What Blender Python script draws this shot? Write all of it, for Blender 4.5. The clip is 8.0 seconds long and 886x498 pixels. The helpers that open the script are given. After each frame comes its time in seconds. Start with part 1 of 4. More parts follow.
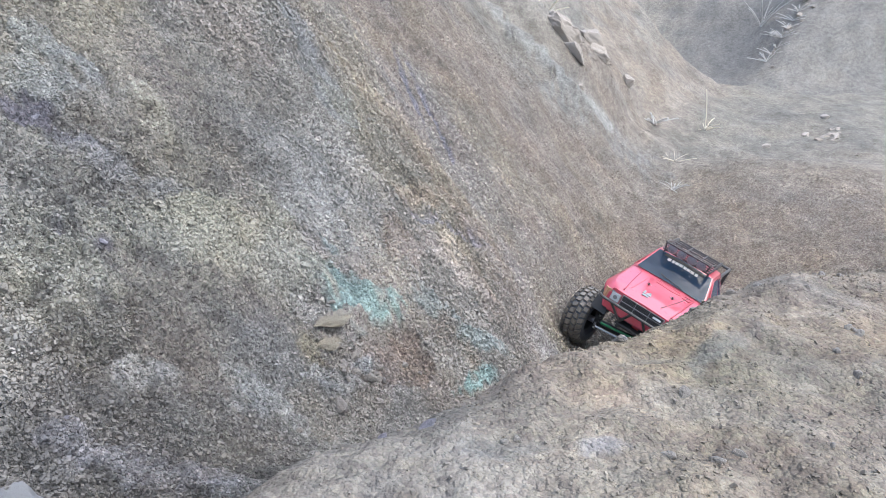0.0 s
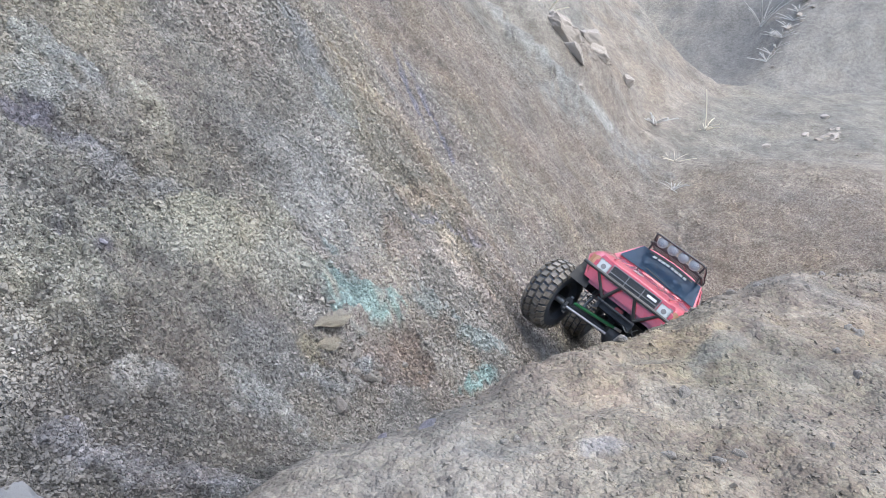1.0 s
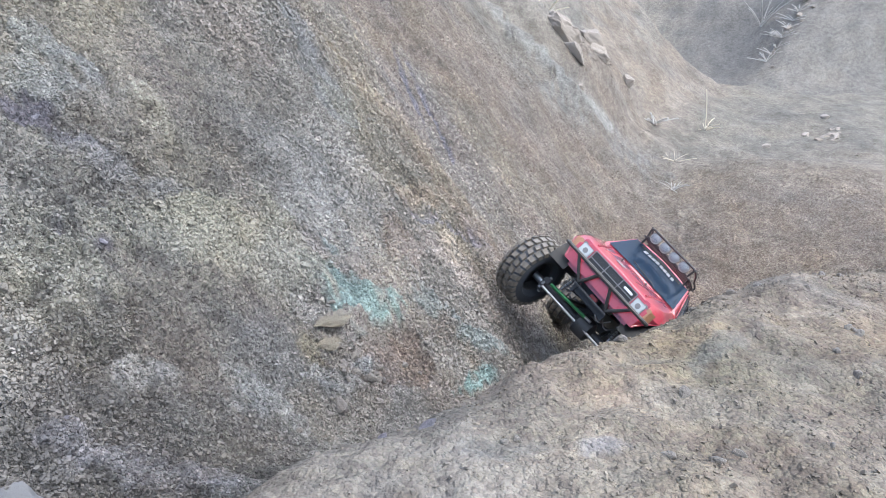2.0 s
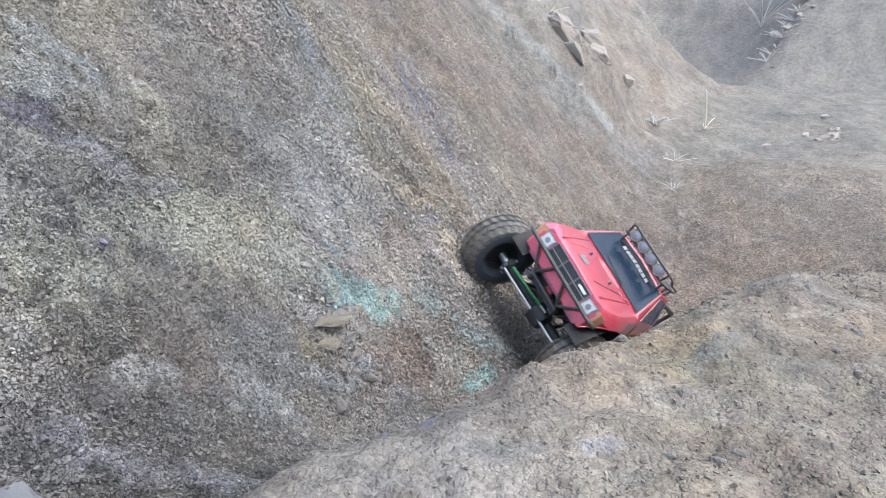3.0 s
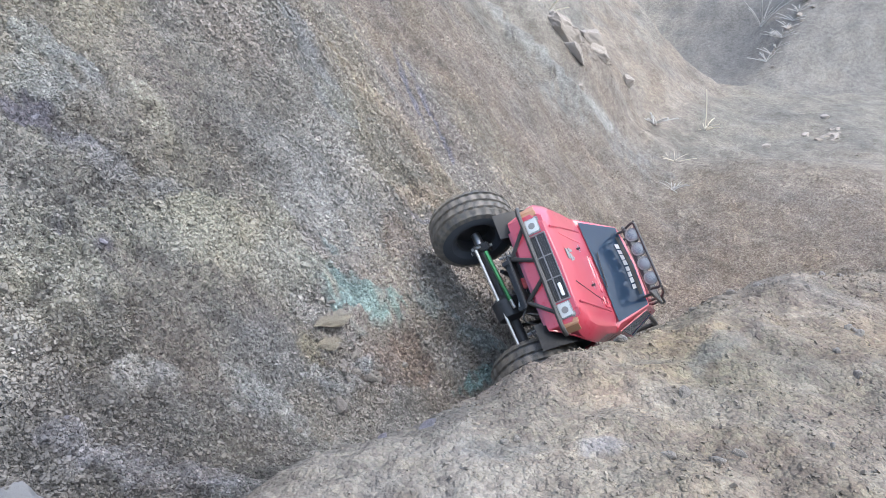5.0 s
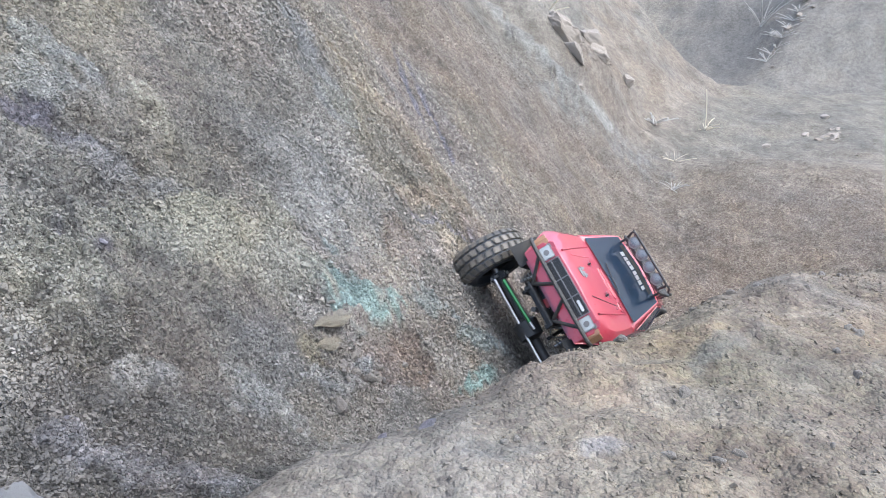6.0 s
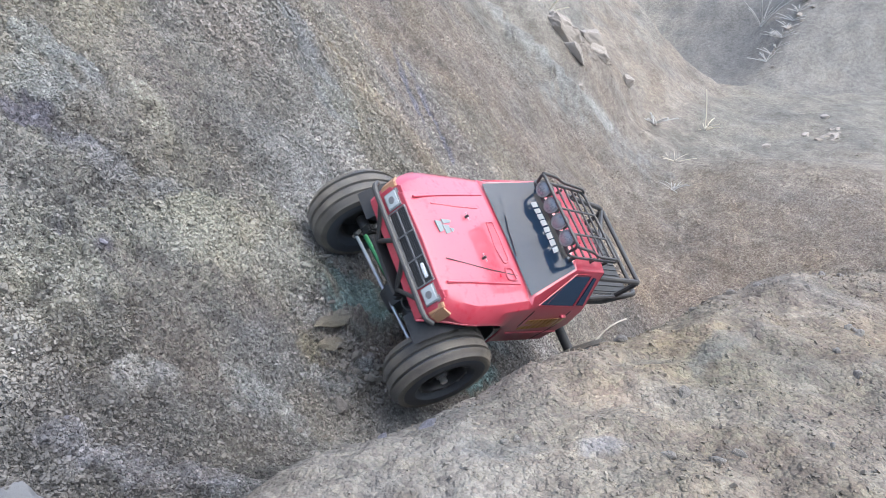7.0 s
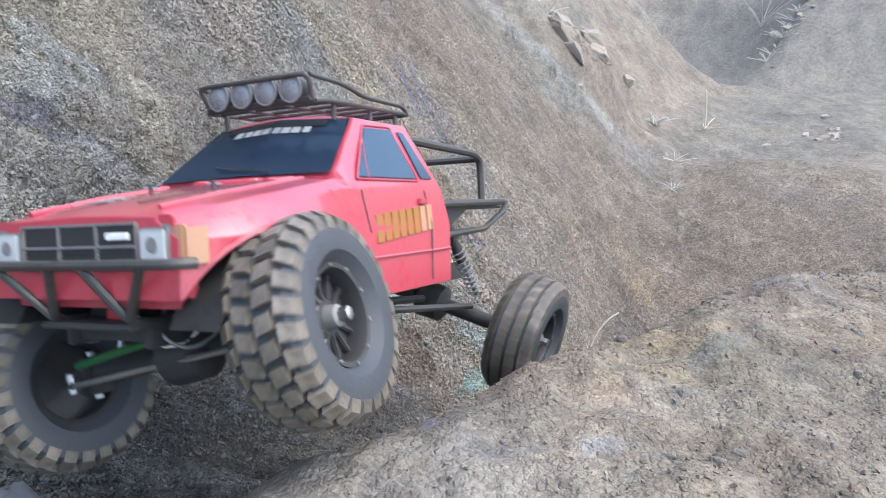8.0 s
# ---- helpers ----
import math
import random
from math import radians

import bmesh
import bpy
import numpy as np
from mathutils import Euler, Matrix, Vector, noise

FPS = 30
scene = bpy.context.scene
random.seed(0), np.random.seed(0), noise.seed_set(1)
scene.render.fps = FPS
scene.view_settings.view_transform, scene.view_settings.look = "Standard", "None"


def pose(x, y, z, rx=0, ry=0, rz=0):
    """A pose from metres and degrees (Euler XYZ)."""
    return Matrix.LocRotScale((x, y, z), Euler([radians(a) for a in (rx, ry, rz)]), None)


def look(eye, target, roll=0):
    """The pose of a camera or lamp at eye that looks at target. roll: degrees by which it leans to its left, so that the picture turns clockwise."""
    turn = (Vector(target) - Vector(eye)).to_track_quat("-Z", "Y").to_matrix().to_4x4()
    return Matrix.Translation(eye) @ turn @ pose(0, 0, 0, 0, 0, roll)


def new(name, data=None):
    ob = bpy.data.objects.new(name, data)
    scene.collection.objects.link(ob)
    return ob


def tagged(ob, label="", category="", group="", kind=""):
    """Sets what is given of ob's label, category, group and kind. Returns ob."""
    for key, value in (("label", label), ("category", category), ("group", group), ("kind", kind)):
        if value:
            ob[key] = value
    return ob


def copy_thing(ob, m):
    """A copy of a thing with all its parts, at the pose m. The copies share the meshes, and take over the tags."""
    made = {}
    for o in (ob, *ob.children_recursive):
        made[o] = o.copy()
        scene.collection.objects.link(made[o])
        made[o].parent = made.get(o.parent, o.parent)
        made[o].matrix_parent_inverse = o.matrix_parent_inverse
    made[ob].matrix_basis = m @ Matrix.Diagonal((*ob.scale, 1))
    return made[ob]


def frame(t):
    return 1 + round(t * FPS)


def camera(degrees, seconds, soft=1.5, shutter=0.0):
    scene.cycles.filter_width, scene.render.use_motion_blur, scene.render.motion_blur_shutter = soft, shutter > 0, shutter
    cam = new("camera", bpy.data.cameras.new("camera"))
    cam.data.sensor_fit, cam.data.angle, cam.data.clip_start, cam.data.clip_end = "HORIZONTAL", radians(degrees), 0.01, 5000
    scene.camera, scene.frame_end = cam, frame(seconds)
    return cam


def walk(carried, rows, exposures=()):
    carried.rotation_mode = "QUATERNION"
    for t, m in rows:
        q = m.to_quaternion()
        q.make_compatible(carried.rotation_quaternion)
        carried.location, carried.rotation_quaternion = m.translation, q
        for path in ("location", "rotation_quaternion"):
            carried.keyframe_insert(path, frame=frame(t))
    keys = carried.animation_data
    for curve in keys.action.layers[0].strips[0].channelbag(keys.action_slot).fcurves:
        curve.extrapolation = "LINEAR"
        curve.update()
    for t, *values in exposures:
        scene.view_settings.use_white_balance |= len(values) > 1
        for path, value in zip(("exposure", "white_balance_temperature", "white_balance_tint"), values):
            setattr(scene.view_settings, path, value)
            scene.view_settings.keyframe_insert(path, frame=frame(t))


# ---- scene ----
# The phone rests on the mound and looks down the gully; it does not move.
cam = camera(61.0, 8.0, soft=0.8, shutter=0.3)
EYE = (0.0, 0.0, 1.0)
STAND = pose(*EYE, 70, 0, 0)
walk(cam, [(0.0, STAND), (8.0, STAND)], [(0.0, 1.62, 5960, 5.4), (8.0, 1.62, 5960, 5.4)])

# ---- light: an overcast sky ----
world = bpy.data.worlds.new("sky")
scene.world = world
world.use_nodes = True
wn, wl = world.node_tree.nodes, world.node_tree.links
sky = wn.new("ShaderNodeTexSky")
sky.sky_type = "NISHITA"
sky.sun_disc = False
SUN_EL, SUN_AZ = 60.0, 108.0
sky.sun_elevation, sky.sun_rotation = radians(SUN_EL), radians(SUN_AZ)
sky.dust_density = 4.0
wl.new(sky.outputs[0], wn["Background"].inputs[0])
wn["Background"].inputs[1].default_value = 0.15
sun = new("sun", bpy.data.lights.new("sun", "SUN"))
sun.data.energy, sun.data.angle, sun.data.color = 0.75, radians(115), (1.0, 0.985, 0.965)
sun.matrix_world = look((0, 0, 0), (-math.sin(radians(SUN_AZ)) * math.cos(radians(SUN_EL)), -math.cos(radians(SUN_AZ)) * math.cos(radians(SUN_EL)), -math.sin(radians(SUN_EL))))

# ---- materials ----
def mat(name, colour, rough=0.5, metal=0.0, coat=0.0, dust=None, dust_amount=0.4, dust_size=30.0, grain=0.0, grain_size=300.0):
    """A painted, metal or rubber surface; dust lies on it in patches of two sizes."""
    m = bpy.data.materials.new(name)
    m.use_nodes = True
    n, l = m.node_tree.nodes, m.node_tree.links
    b = n["Principled BSDF"]
    b.inputs["Base Color"].default_value = (*colour, 1)
    b.inputs["Roughness"].default_value = rough
    b.inputs["Metallic"].default_value = metal
    b.inputs["Coat Weight"].default_value = coat
    b.inputs["Coat Roughness"].default_value = 0.08
    at = n.new("ShaderNodeTexCoord")
    if dust:
        big, small = n.new("ShaderNodeTexNoise"), n.new("ShaderNodeTexNoise")
        big.inputs["Scale"].default_value, small.inputs["Scale"].default_value = dust_size, dust_size * 9
        big.inputs["Detail"].default_value = small.inputs["Detail"].default_value = 4
        add = n.new("ShaderNodeMath")
        add.operation = "MULTIPLY"
        ramp = n.new("ShaderNodeMapRange")
        ramp.inputs["From Min"].default_value = 0.36 - 0.25 * dust_amount
        ramp.inputs["From Max"].default_value = 0.50 - 0.25 * dust_amount
        ramp.inputs["To Max"].default_value = min(1.0, dust_amount * 1.6)
        mix = n.new("ShaderNodeMix")
        mix.data_type = "RGBA"
        mix.inputs["A"].default_value, mix.inputs["B"].default_value = (*colour, 1), (*dust, 1)
        for tex in (big, small):
            l.new(at.outputs["Object"], tex.inputs["Vector"])
        l.new(big.outputs["Fac"], add.inputs[0])
        l.new(small.outputs["Fac"], add.inputs[1])
        power = n.new("ShaderNodeMath")
        power.operation = "SQRT"
        l.new(add.outputs[0], power.inputs[0])
        l.new(power.outputs[0], ramp.inputs["Value"])
        l.new(ramp.outputs["Result"], mix.inputs["Factor"])
        l.new(mix.outputs["Result"], b.inputs["Base Color"])
        r = n.new("ShaderNodeMapRange")
        r.inputs["To Min"].default_value, r.inputs["To Max"].default_value = rough, max(rough, 0.8)
        l.new(ramp.outputs["Result"], r.inputs["Value"])
        l.new(r.outputs["Result"], b.inputs["Roughness"])
    if grain:
        g, bump = n.new("ShaderNodeTexNoise"), n.new("ShaderNodeBump")
        g.inputs["Scale"].default_value, bump.inputs["Strength"].default_value, bump.inputs["Distance"].default_value = grain_size, grain, 0.001
        l.new(at.outputs["Object"], g.inputs["Vector"])
        l.new(g.outputs["Fac"], bump.inputs["Height"])
        l.new(bump.outputs["Normal"], b.inputs["Normal"])
    return m


def earth_material():
    """Crumbling clay and gravel; the ground's colour comes from its tint attribute, the grains from noise."""
    m = bpy.data.materials.new("earth")
    m.use_nodes = True
    n, l = m.node_tree.nodes, m.node_tree.links
    b = n["Principled BSDF"]
    b.inputs["Roughness"].default_value = 0.92
    b.inputs["Specular IOR Level"].default_value = 0.25
    at = n.new("ShaderNodeTexCoord")
    tint = n.new("ShaderNodeAttribute")
    tint.attribute_name = "tint"

    def node(kind, **inputs):
        k = n.new(kind)
        for key, value in inputs.items():
            k.inputs[key.replace("_", " ")].default_value = value
        return k

    def grains(scale):
        v = node("ShaderNodeTexVoronoi", Scale=scale, Randomness=1.0)
        l.new(warp.outputs[0], v.inputs["Vector"])
        return v

    # a little warp breaks the cells' straight sides
    wn_ = node("ShaderNodeTexNoise", Scale=330.0, Detail=2.0)
    l.new(at.outputs["Object"], wn_.inputs["Vector"])
    off = n.new("ShaderNodeVectorMath")
    off.operation = "MULTIPLY_ADD"
    l.new(wn_.outputs["Color"], off.inputs[0])
    off.inputs[1].default_value = (0.0018, 0.0018, 0.0018)
    l.new(at.outputs["Object"], off.inputs[2])
    warp = off
    fine, mid, coarse = grains(480.0), grains(225.0), grains(85.0)
    spots = node("ShaderNodeTexNoise", Scale=38.0, Detail=6.0, Roughness=0.65)
    l.new(at.outputs["Object"], spots.inputs["Vector"])
    broad = node("ShaderNodeTexNoise", Scale=5.0, Detail=5.0, Roughness=0.6)
    l.new(at.outputs["Object"], broad.inputs["Vector"])

    def ranged(out, lo, hi, to_lo, to_hi):
        r = node("ShaderNodeMapRange", From_Min=lo, From_Max=hi, To_Min=to_lo, To_Max=to_hi)
        l.new(out, r.inputs["Value"])
        return r.outputs["Result"]

    def times(p, q):
        k = n.new("ShaderNodeMath")
        k.operation = "MULTIPLY"
        l.new(p, k.inputs[0])
        l.new(q, k.inputs[1])
        return k.outputs[0]

    def separate(v):
        s = n.new("ShaderNodeSeparateColor")
        l.new(v.outputs["Color"], s.inputs[0])
        return s.outputs[0]

    value = times(ranged(separate(mid), 0, 1, 0.60, 1.40), ranged(separate(fine), 0, 1, 0.76, 1.24))
    even = n.new("ShaderNodeMix")
    l.new(ranged(tint.outputs["Alpha"], 0, 1, 0.0, 0.55), even.inputs[0])
    l.new(value, even.inputs[2])
    even.inputs[3].default_value = 1.0
    value = times(even.outputs[0], ranged(spots.outputs["Fac"], 0.3, 0.7, 0.74, 1.24))
    value = times(value, ranged(broad.outputs["Fac"], 0.3, 0.7, 0.86, 1.14))
    scale = n.new("ShaderNodeVectorMath")
    scale.operation = "SCALE"
    l.new(tint.outputs["Color"], scale.inputs[0])
    l.new(value, scale.inputs["Scale"])
    # single grains differ in hue
    hue = node("ShaderNodeHueSaturation", Saturation=1.0)
    l.new(ranged(separate(mid), 0, 1, 0.485, 0.515), hue.inputs["Hue"])
    l.new(ranged(broad.outputs["Fac"], 0.3, 0.7, 0.75, 1.25), hue.inputs["Saturation"])
    l.new(scale.outputs[0], hue.inputs["Color"])
    l.new(hue.outputs[0], b.inputs["Base Color"])
    # relief: crumbs, grains and clods; crusts (the tint's alpha) are smoother
    soft = ranged(tint.outputs["Alpha"], 0, 1, 1.0, 0.20)
    h1, h2, h3 = (ranged(v.outputs["Distance"], 0.0, 0.75, 1.0, 0.0) for v in (fine, mid, coarse))
    # chips lie at different levels, with broken edges
    def chips(v, dome):
        k = n.new("ShaderNodeMath")
        k.operation = "MULTIPLY_ADD"
        l.new(separate(v), k.inputs[0])
        k.inputs[1].default_value = 0.8
        l.new(dome, k.inputs[2])
        return k.outputs[0]

    prev = None
    sand = node("ShaderNodeTexNoise", Scale=150.0, Detail=6.0, Roughness=0.7)
    l.new(at.outputs["Object"], sand.inputs["Vector"])
    for h, d, s in ((times(h3, soft), 0.005, 0.35), (sand.outputs["Fac"], 0.003, 0.7), (spots.outputs["Fac"], 0.012, 0.6), (chips(mid, h2), 0.0085, 1.0), (chips(fine, h1), 0.0040, 1.0)):
        k = node("ShaderNodeBump", Distance=d, Strength=s)
        l.new(times(h, soft), k.inputs["Height"])
        if prev:
            l.new(prev.outputs["Normal"], k.inputs["Normal"])
        prev = k
    l.new(prev.outputs["Normal"], b.inputs["Normal"])
    return m


def stone_material(name, colours):
    """Loose stones: each island takes its own shade."""
    m = bpy.data.materials.new(name)
    m.use_nodes = True
    n, l = m.node_tree.nodes, m.node_tree.links
    b = n["Principled BSDF"]
    b.inputs["Roughness"].default_value = 0.5
    geo, obj, at = n.new("ShaderNodeNewGeometry"), n.new("ShaderNodeObjectInfo"), n.new("ShaderNodeTexCoord")
    add = n.new("ShaderNodeMath")
    add.operation = "ADD"
    l.new(geo.outputs["Random Per Island"], add.inputs[0])
    l.new(obj.outputs["Random"], add.inputs[1])
    wrap = n.new("ShaderNodeMath")
    wrap.operation = "FRACT"
    l.new(add.outputs[0], wrap.inputs[0])
    ramp = n.new("ShaderNodeValToRGB")
    while len(ramp.color_ramp.elements) < len(colours):
        ramp.color_ramp.elements.new(0.5)
    for i, c in enumerate(colours):
        ramp.color_ramp.elements[i].position = i / (len(colours) - 1)
        ramp.color_ramp.elements[i].color = (*c, 1)
    l.new(wrap.outputs[0], ramp.inputs[0])
    noise_ = n.new("ShaderNodeTexNoise")
    noise_.inputs["Scale"].default_value, noise_.inputs["Detail"].default_value = 140.0, 5.0
    l.new(at.outputs["Object"], noise_.inputs["Vector"])
    r = n.new("ShaderNodeMapRange")
    r.inputs["From Min"].default_value, r.inputs["From Max"].default_value = 0.3, 0.7
    r.inputs["To Min"].default_value, r.inputs["To Max"].default_value = 0.7, 1.25
    l.new(noise_.outputs["Fac"], r.inputs["Value"])
    sc = n.new("ShaderNodeVectorMath")
    sc.operation = "SCALE"
    l.new(ramp.outputs[0], sc.inputs[0])
    l.new(r.outputs["Result"], sc.inputs["Scale"])
    l.new(sc.outputs[0], b.inputs["Base Color"])
    bump = n.new("ShaderNodeBump")
    bump.inputs["Distance"].default_value, bump.inputs["Strength"].default_value = 0.002, 0.7
    l.new(noise_.outputs["Fac"], bump.inputs["Height"])
    l.new(bump.outputs["Normal"], b.inputs["Normal"])
    return m


def chip_material(name, spread):
    """Chips of the ground: they take its tint, each chip a little lighter or darker."""
    m = bpy.data.materials.new(name)
    m.use_nodes = True
    n, l = m.node_tree.nodes, m.node_tree.links
    b = n["Principled BSDF"]
    b.inputs["Roughness"].default_value = 0.85
    b.inputs["Specular IOR Level"].default_value = 0.3
    geo, tint_, at = n.new("ShaderNodeNewGeometry"), n.new("ShaderNodeAttribute"), n.new("ShaderNodeTexCoord")
    tint_.attribute_name = "tint"
    grain = n.new("ShaderNodeTexNoise")
    grain.inputs["Scale"].default_value, grain.inputs["Detail"].default_value = 700.0, 3.0
    l.new(at.outputs["Object"], grain.inputs["Vector"])
    r, g = n.new("ShaderNodeMapRange"), n.new("ShaderNodeMapRange")
    r.inputs["To Min"].default_value, r.inputs["To Max"].default_value = 1.0 - spread, 1.0 + spread
    g.inputs["From Min"].default_value, g.inputs["From Max"].default_value, g.inputs["To Min"].default_value, g.inputs["To Max"].default_value = 0.3, 0.7, 0.85, 1.15
    l.new(geo.outputs["Random Per Island"], r.inputs["Value"])
    l.new(grain.outputs["Fac"], g.inputs["Value"])
    k, sc = n.new("ShaderNodeMath"), n.new("ShaderNodeVectorMath")
    k.operation, sc.operation = "MULTIPLY", "SCALE"
    l.new(r.outputs["Result"], k.inputs[0])
    l.new(g.outputs["Result"], k.inputs[1])
    l.new(tint_.outputs["Color"], sc.inputs[0])
    l.new(k.outputs[0], sc.inputs["Scale"])
    l.new(sc.outputs[0], b.inputs["Base Color"])
    return m


DUST = (0.30, 0.25, 0.20)
EARTH = earth_material()
GRAVEL = chip_material("gravel", 0.24)
ROCK = stone_material("rock", [(0.17, 0.152, 0.132), (0.22, 0.202, 0.178), (0.15, 0.132, 0.118)])
SANDSTONE = stone_material("sandstone", [(0.28, 0.240, 0.20), (0.33, 0.285, 0.24), (0.30, 0.262, 0.222)])
CRUMB = chip_material("tan_crumbs", 0.22)
BANK = chip_material("bank_gravel", 0.13)
SLATE = stone_material("purple_rock", [(0.14, 0.135, 0.16), (0.19, 0.185, 0.21)])
STRAW = mat("straw", (0.55, 0.48, 0.36), 0.8, dust=(0.7, 0.66, 0.58), dust_amount=0.2)
PALE_STRAW = mat("pale_straw", (0.80, 0.75, 0.66), 0.7, dust=(0.7, 0.64, 0.55), dust_amount=0.2)
BLEACHED = mat("bleached_twig", (0.46, 0.44, 0.41), 0.85, dust=(0.5, 0.47, 0.43), dust_amount=0.2)
# dust patches tinted pink, which paints in part of the sky's sheen
RED = mat("red_paint", (0.39, 0.007, 0.030), 0.25, coat=1.0, dust=(0.48, 0.18, 0.21), dust_amount=0.16, dust_size=16)
# dark tint, with the blue of the reflected sky put into the base colour
WINDOW = mat("tinted_window", (0.032, 0.056, 0.096), 0.10)
WINDOW.node_tree.nodes["Principled BSDF"].inputs["IOR"].default_value = 1.40
RED.node_tree.nodes["Principled BSDF"].inputs["Coat IOR"].default_value = 1.5
BLACK = mat("black_plastic", (0.02, 0.02, 0.022), 0.45, dust=(0.10, 0.095, 0.09), dust_amount=0.16)
TUBE = mat("black_tube", (0.018, 0.018, 0.02), 0.35, dust=(0.13, 0.12, 0.11), dust_amount=0.2)
RUBBER = mat("dusty_rubber", (0.022, 0.026, 0.034), 0.5, dust=(0.085, 0.092, 0.103), dust_amount=0.28, dust_size=26, grain=0.3, grain_size=600)
TREAD = stone_material("tread_rubber", [(0.085, 0.076, 0.064), (0.155, 0.135, 0.110), (0.115, 0.100, 0.083), (0.185, 0.161, 0.131)])
RIM = mat("black_rim", (0.015, 0.015, 0.018), 0.35, dust=(0.13, 0.125, 0.12), dust_amount=0.15)
STEEL = mat("bare_steel", (0.62, 0.62, 0.63), 0.28, 1.0, dust=(0.25, 0.22, 0.2), dust_amount=0.15)
GREEN = mat("green_anodised", (0.03, 0.24, 0.08), 0.3, 0.7, dust=DUST, dust_amount=0.1)
LAMP = mat("lamp_lens", (0.10, 0.12, 0.14), 0.12, coat=0.8, dust=(0.4, 0.38, 0.36), dust_amount=0.15, dust_size=80)
HEADLAMP = mat("headlamp", (0.75, 0.78, 0.78), 0.2, coat=0.6, dust=(0.25, 0.27, 0.27), dust_amount=0.35, dust_size=120)
AMBER = mat("amber", (0.40, 0.17, 0.06), 0.35, coat=0.4, dust=(0.38, 0.25, 0.17), dust_amount=0.32, dust_size=45)
STRIPE = mat("gold_stripe", (0.38, 0.17, 0.03), 0.4, dust=(0.24, 0.11, 0.03), dust_amount=0.5, dust_size=12)
WHITE = mat("white_vinyl", (0.8, 0.8, 0.8), 0.45, dust=(0.5, 0.5, 0.5), dust_amount=0.15)
TEAL = mat("teal_vinyl", (0.10, 0.27, 0.26), 0.45, dust=(0.34, 0.08, 0.10), dust_amount=0.22, dust_size=90)
GREY = mat("grey_bezel", (0.13, 0.135, 0.145), 0.4, dust=(0.3, 0.28, 0.26), dust_amount=0.2)
SCUFF = mat("scuffed_paint", (0.50, 0.16, 0.18), 0.45, dust=(0.36, 0.02, 0.04), dust_amount=0.35, dust_size=60)
REDBOX = mat("red_plastic", (0.6, 0.04, 0.05), 0.4, dust=DUST, dust_amount=0.15)


# ---- the ground: one height field ----
# a runs down the gully away from the phone, w across it towards the steep wall.
GA, GW = (0.55, 0.835), (-0.835, 0.55)


def lattice(ix, iy, seed):
    h = (ix.astype(np.int64) * 374761393 + iy.astype(np.int64) * 668265263 + seed * 144269) & 0x7FFFFFFF
    h = ((h ^ (h >> 13)) * 1274126177) & 0x7FFFFFFF
    return ((h ^ (h >> 16)) & 0xFFFF) / 65535.0


def value_noise(x, y, seed):
    ix, iy = np.floor(x), np.floor(y)
    fx, fy = x - ix, y - iy
    fx, fy = fx * fx * fx * (fx * (fx * 6 - 15) + 10), fy * fy * fy * (fy * (fy * 6 - 15) + 10)
    v00, v10 = lattice(ix, iy, seed), lattice(ix + 1, iy, seed)
    v01, v11 = lattice(ix, iy + 1, seed), lattice(ix + 1, iy + 1, seed)
    return ((v00 * (1 - fx) + v10 * fx) * (1 - fy) + (v01 * (1 - fx) + v11 * fx) * fy) * 2 - 1


def fbm(x, y, size, octaves, seed, gain=0.5):
    total, amp = np.zeros_like(x), 1.0
    for k in range(octaves):
        c, s = math.cos(0.7 * k + seed), math.sin(0.7 * k + seed)
        total += amp * value_noise((x * c - y * s) / size + 17.3 * k, (x * s + y * c) / size - 9.1 * k, seed + k)
        amp, size = amp * gain, size * 0.5
    return total


def smax(p, q, r):
    h = np.clip(0.5 + 0.5 * (p - q) / r, 0, 1)
    return q + (p - q) * h + r * h * (1 - h)


def smin(p, q, r):
    return -smax(-p, -q, r)


def step(lo, hi, v):
    k = np.clip((v - lo) / (hi - lo), 0, 1)
    return k * k * (3 - 2 * k)


# ---- stains and crusts of the clay ----
TEAL_CLAY, PALE_TEAL, BEIGE, OCHRE = (0.205, 0.288, 0.272), (0.214, 0.240, 0.229), (0.29, 0.258, 0.222), (0.235, 0.208, 0.150)
RUSTY, RUSTY_PALE, PINKISH, WARM = (0.185, 0.153, 0.130), (0.225, 0.186, 0.155), (0.285, 0.248, 0.218), (0.248, 0.211, 0.177)
PALE_CRUST, BLUE_CRUST, LILAC_CRUST, CREAM = (0.240, 0.240, 0.230), (0.206, 0.207, 0.203), (0.192, 0.186, 0.187), (0.255, 0.245, 0.215)
PURPLE, LILAC, YELLOWISH, CHALK, MOUND_GREY = (0.120, 0.112, 0.140), (0.188, 0.181, 0.208), (0.222, 0.213, 0.180), (0.320, 0.312, 0.292), (0.150, 0.142, 0.128)
STAINS = []


def stain(a, w, long, wide, turn, colour, smooth, lift):
    """A patch at a, w, that reaches so far along and across its turned axis; lift: how far its crust stands proud."""
    STAINS.append((a, w, max(long, 0.012), max(wide, 0.007), turn, colour, smooth, lift))


# teal clay
stain(0.677, 0.561, 0.0545, 0.0231, -0.08, TEAL_CLAY, 0.85, 0.005)
stain(0.644, 0.587, 0.0321, 0.0202, -0.05, TEAL_CLAY, 0.6, 0.003)
stain(0.671, 0.618, 0.0256, 0.0074, -0.51, PALE_TEAL, 0.5, 0.002)
stain(0.786, 0.545, 0.0419, 0.0170, -0.18, PALE_TEAL, 0.5, 0.003)
stain(0.780, 0.471, 0.0489, 0.0063, 0.02, TEAL_CLAY, 0.5, 0.002)
stain(0.852, 0.505, 0.0500, 0.0080, -0.22, PALE_TEAL, 0.3, 0.002)
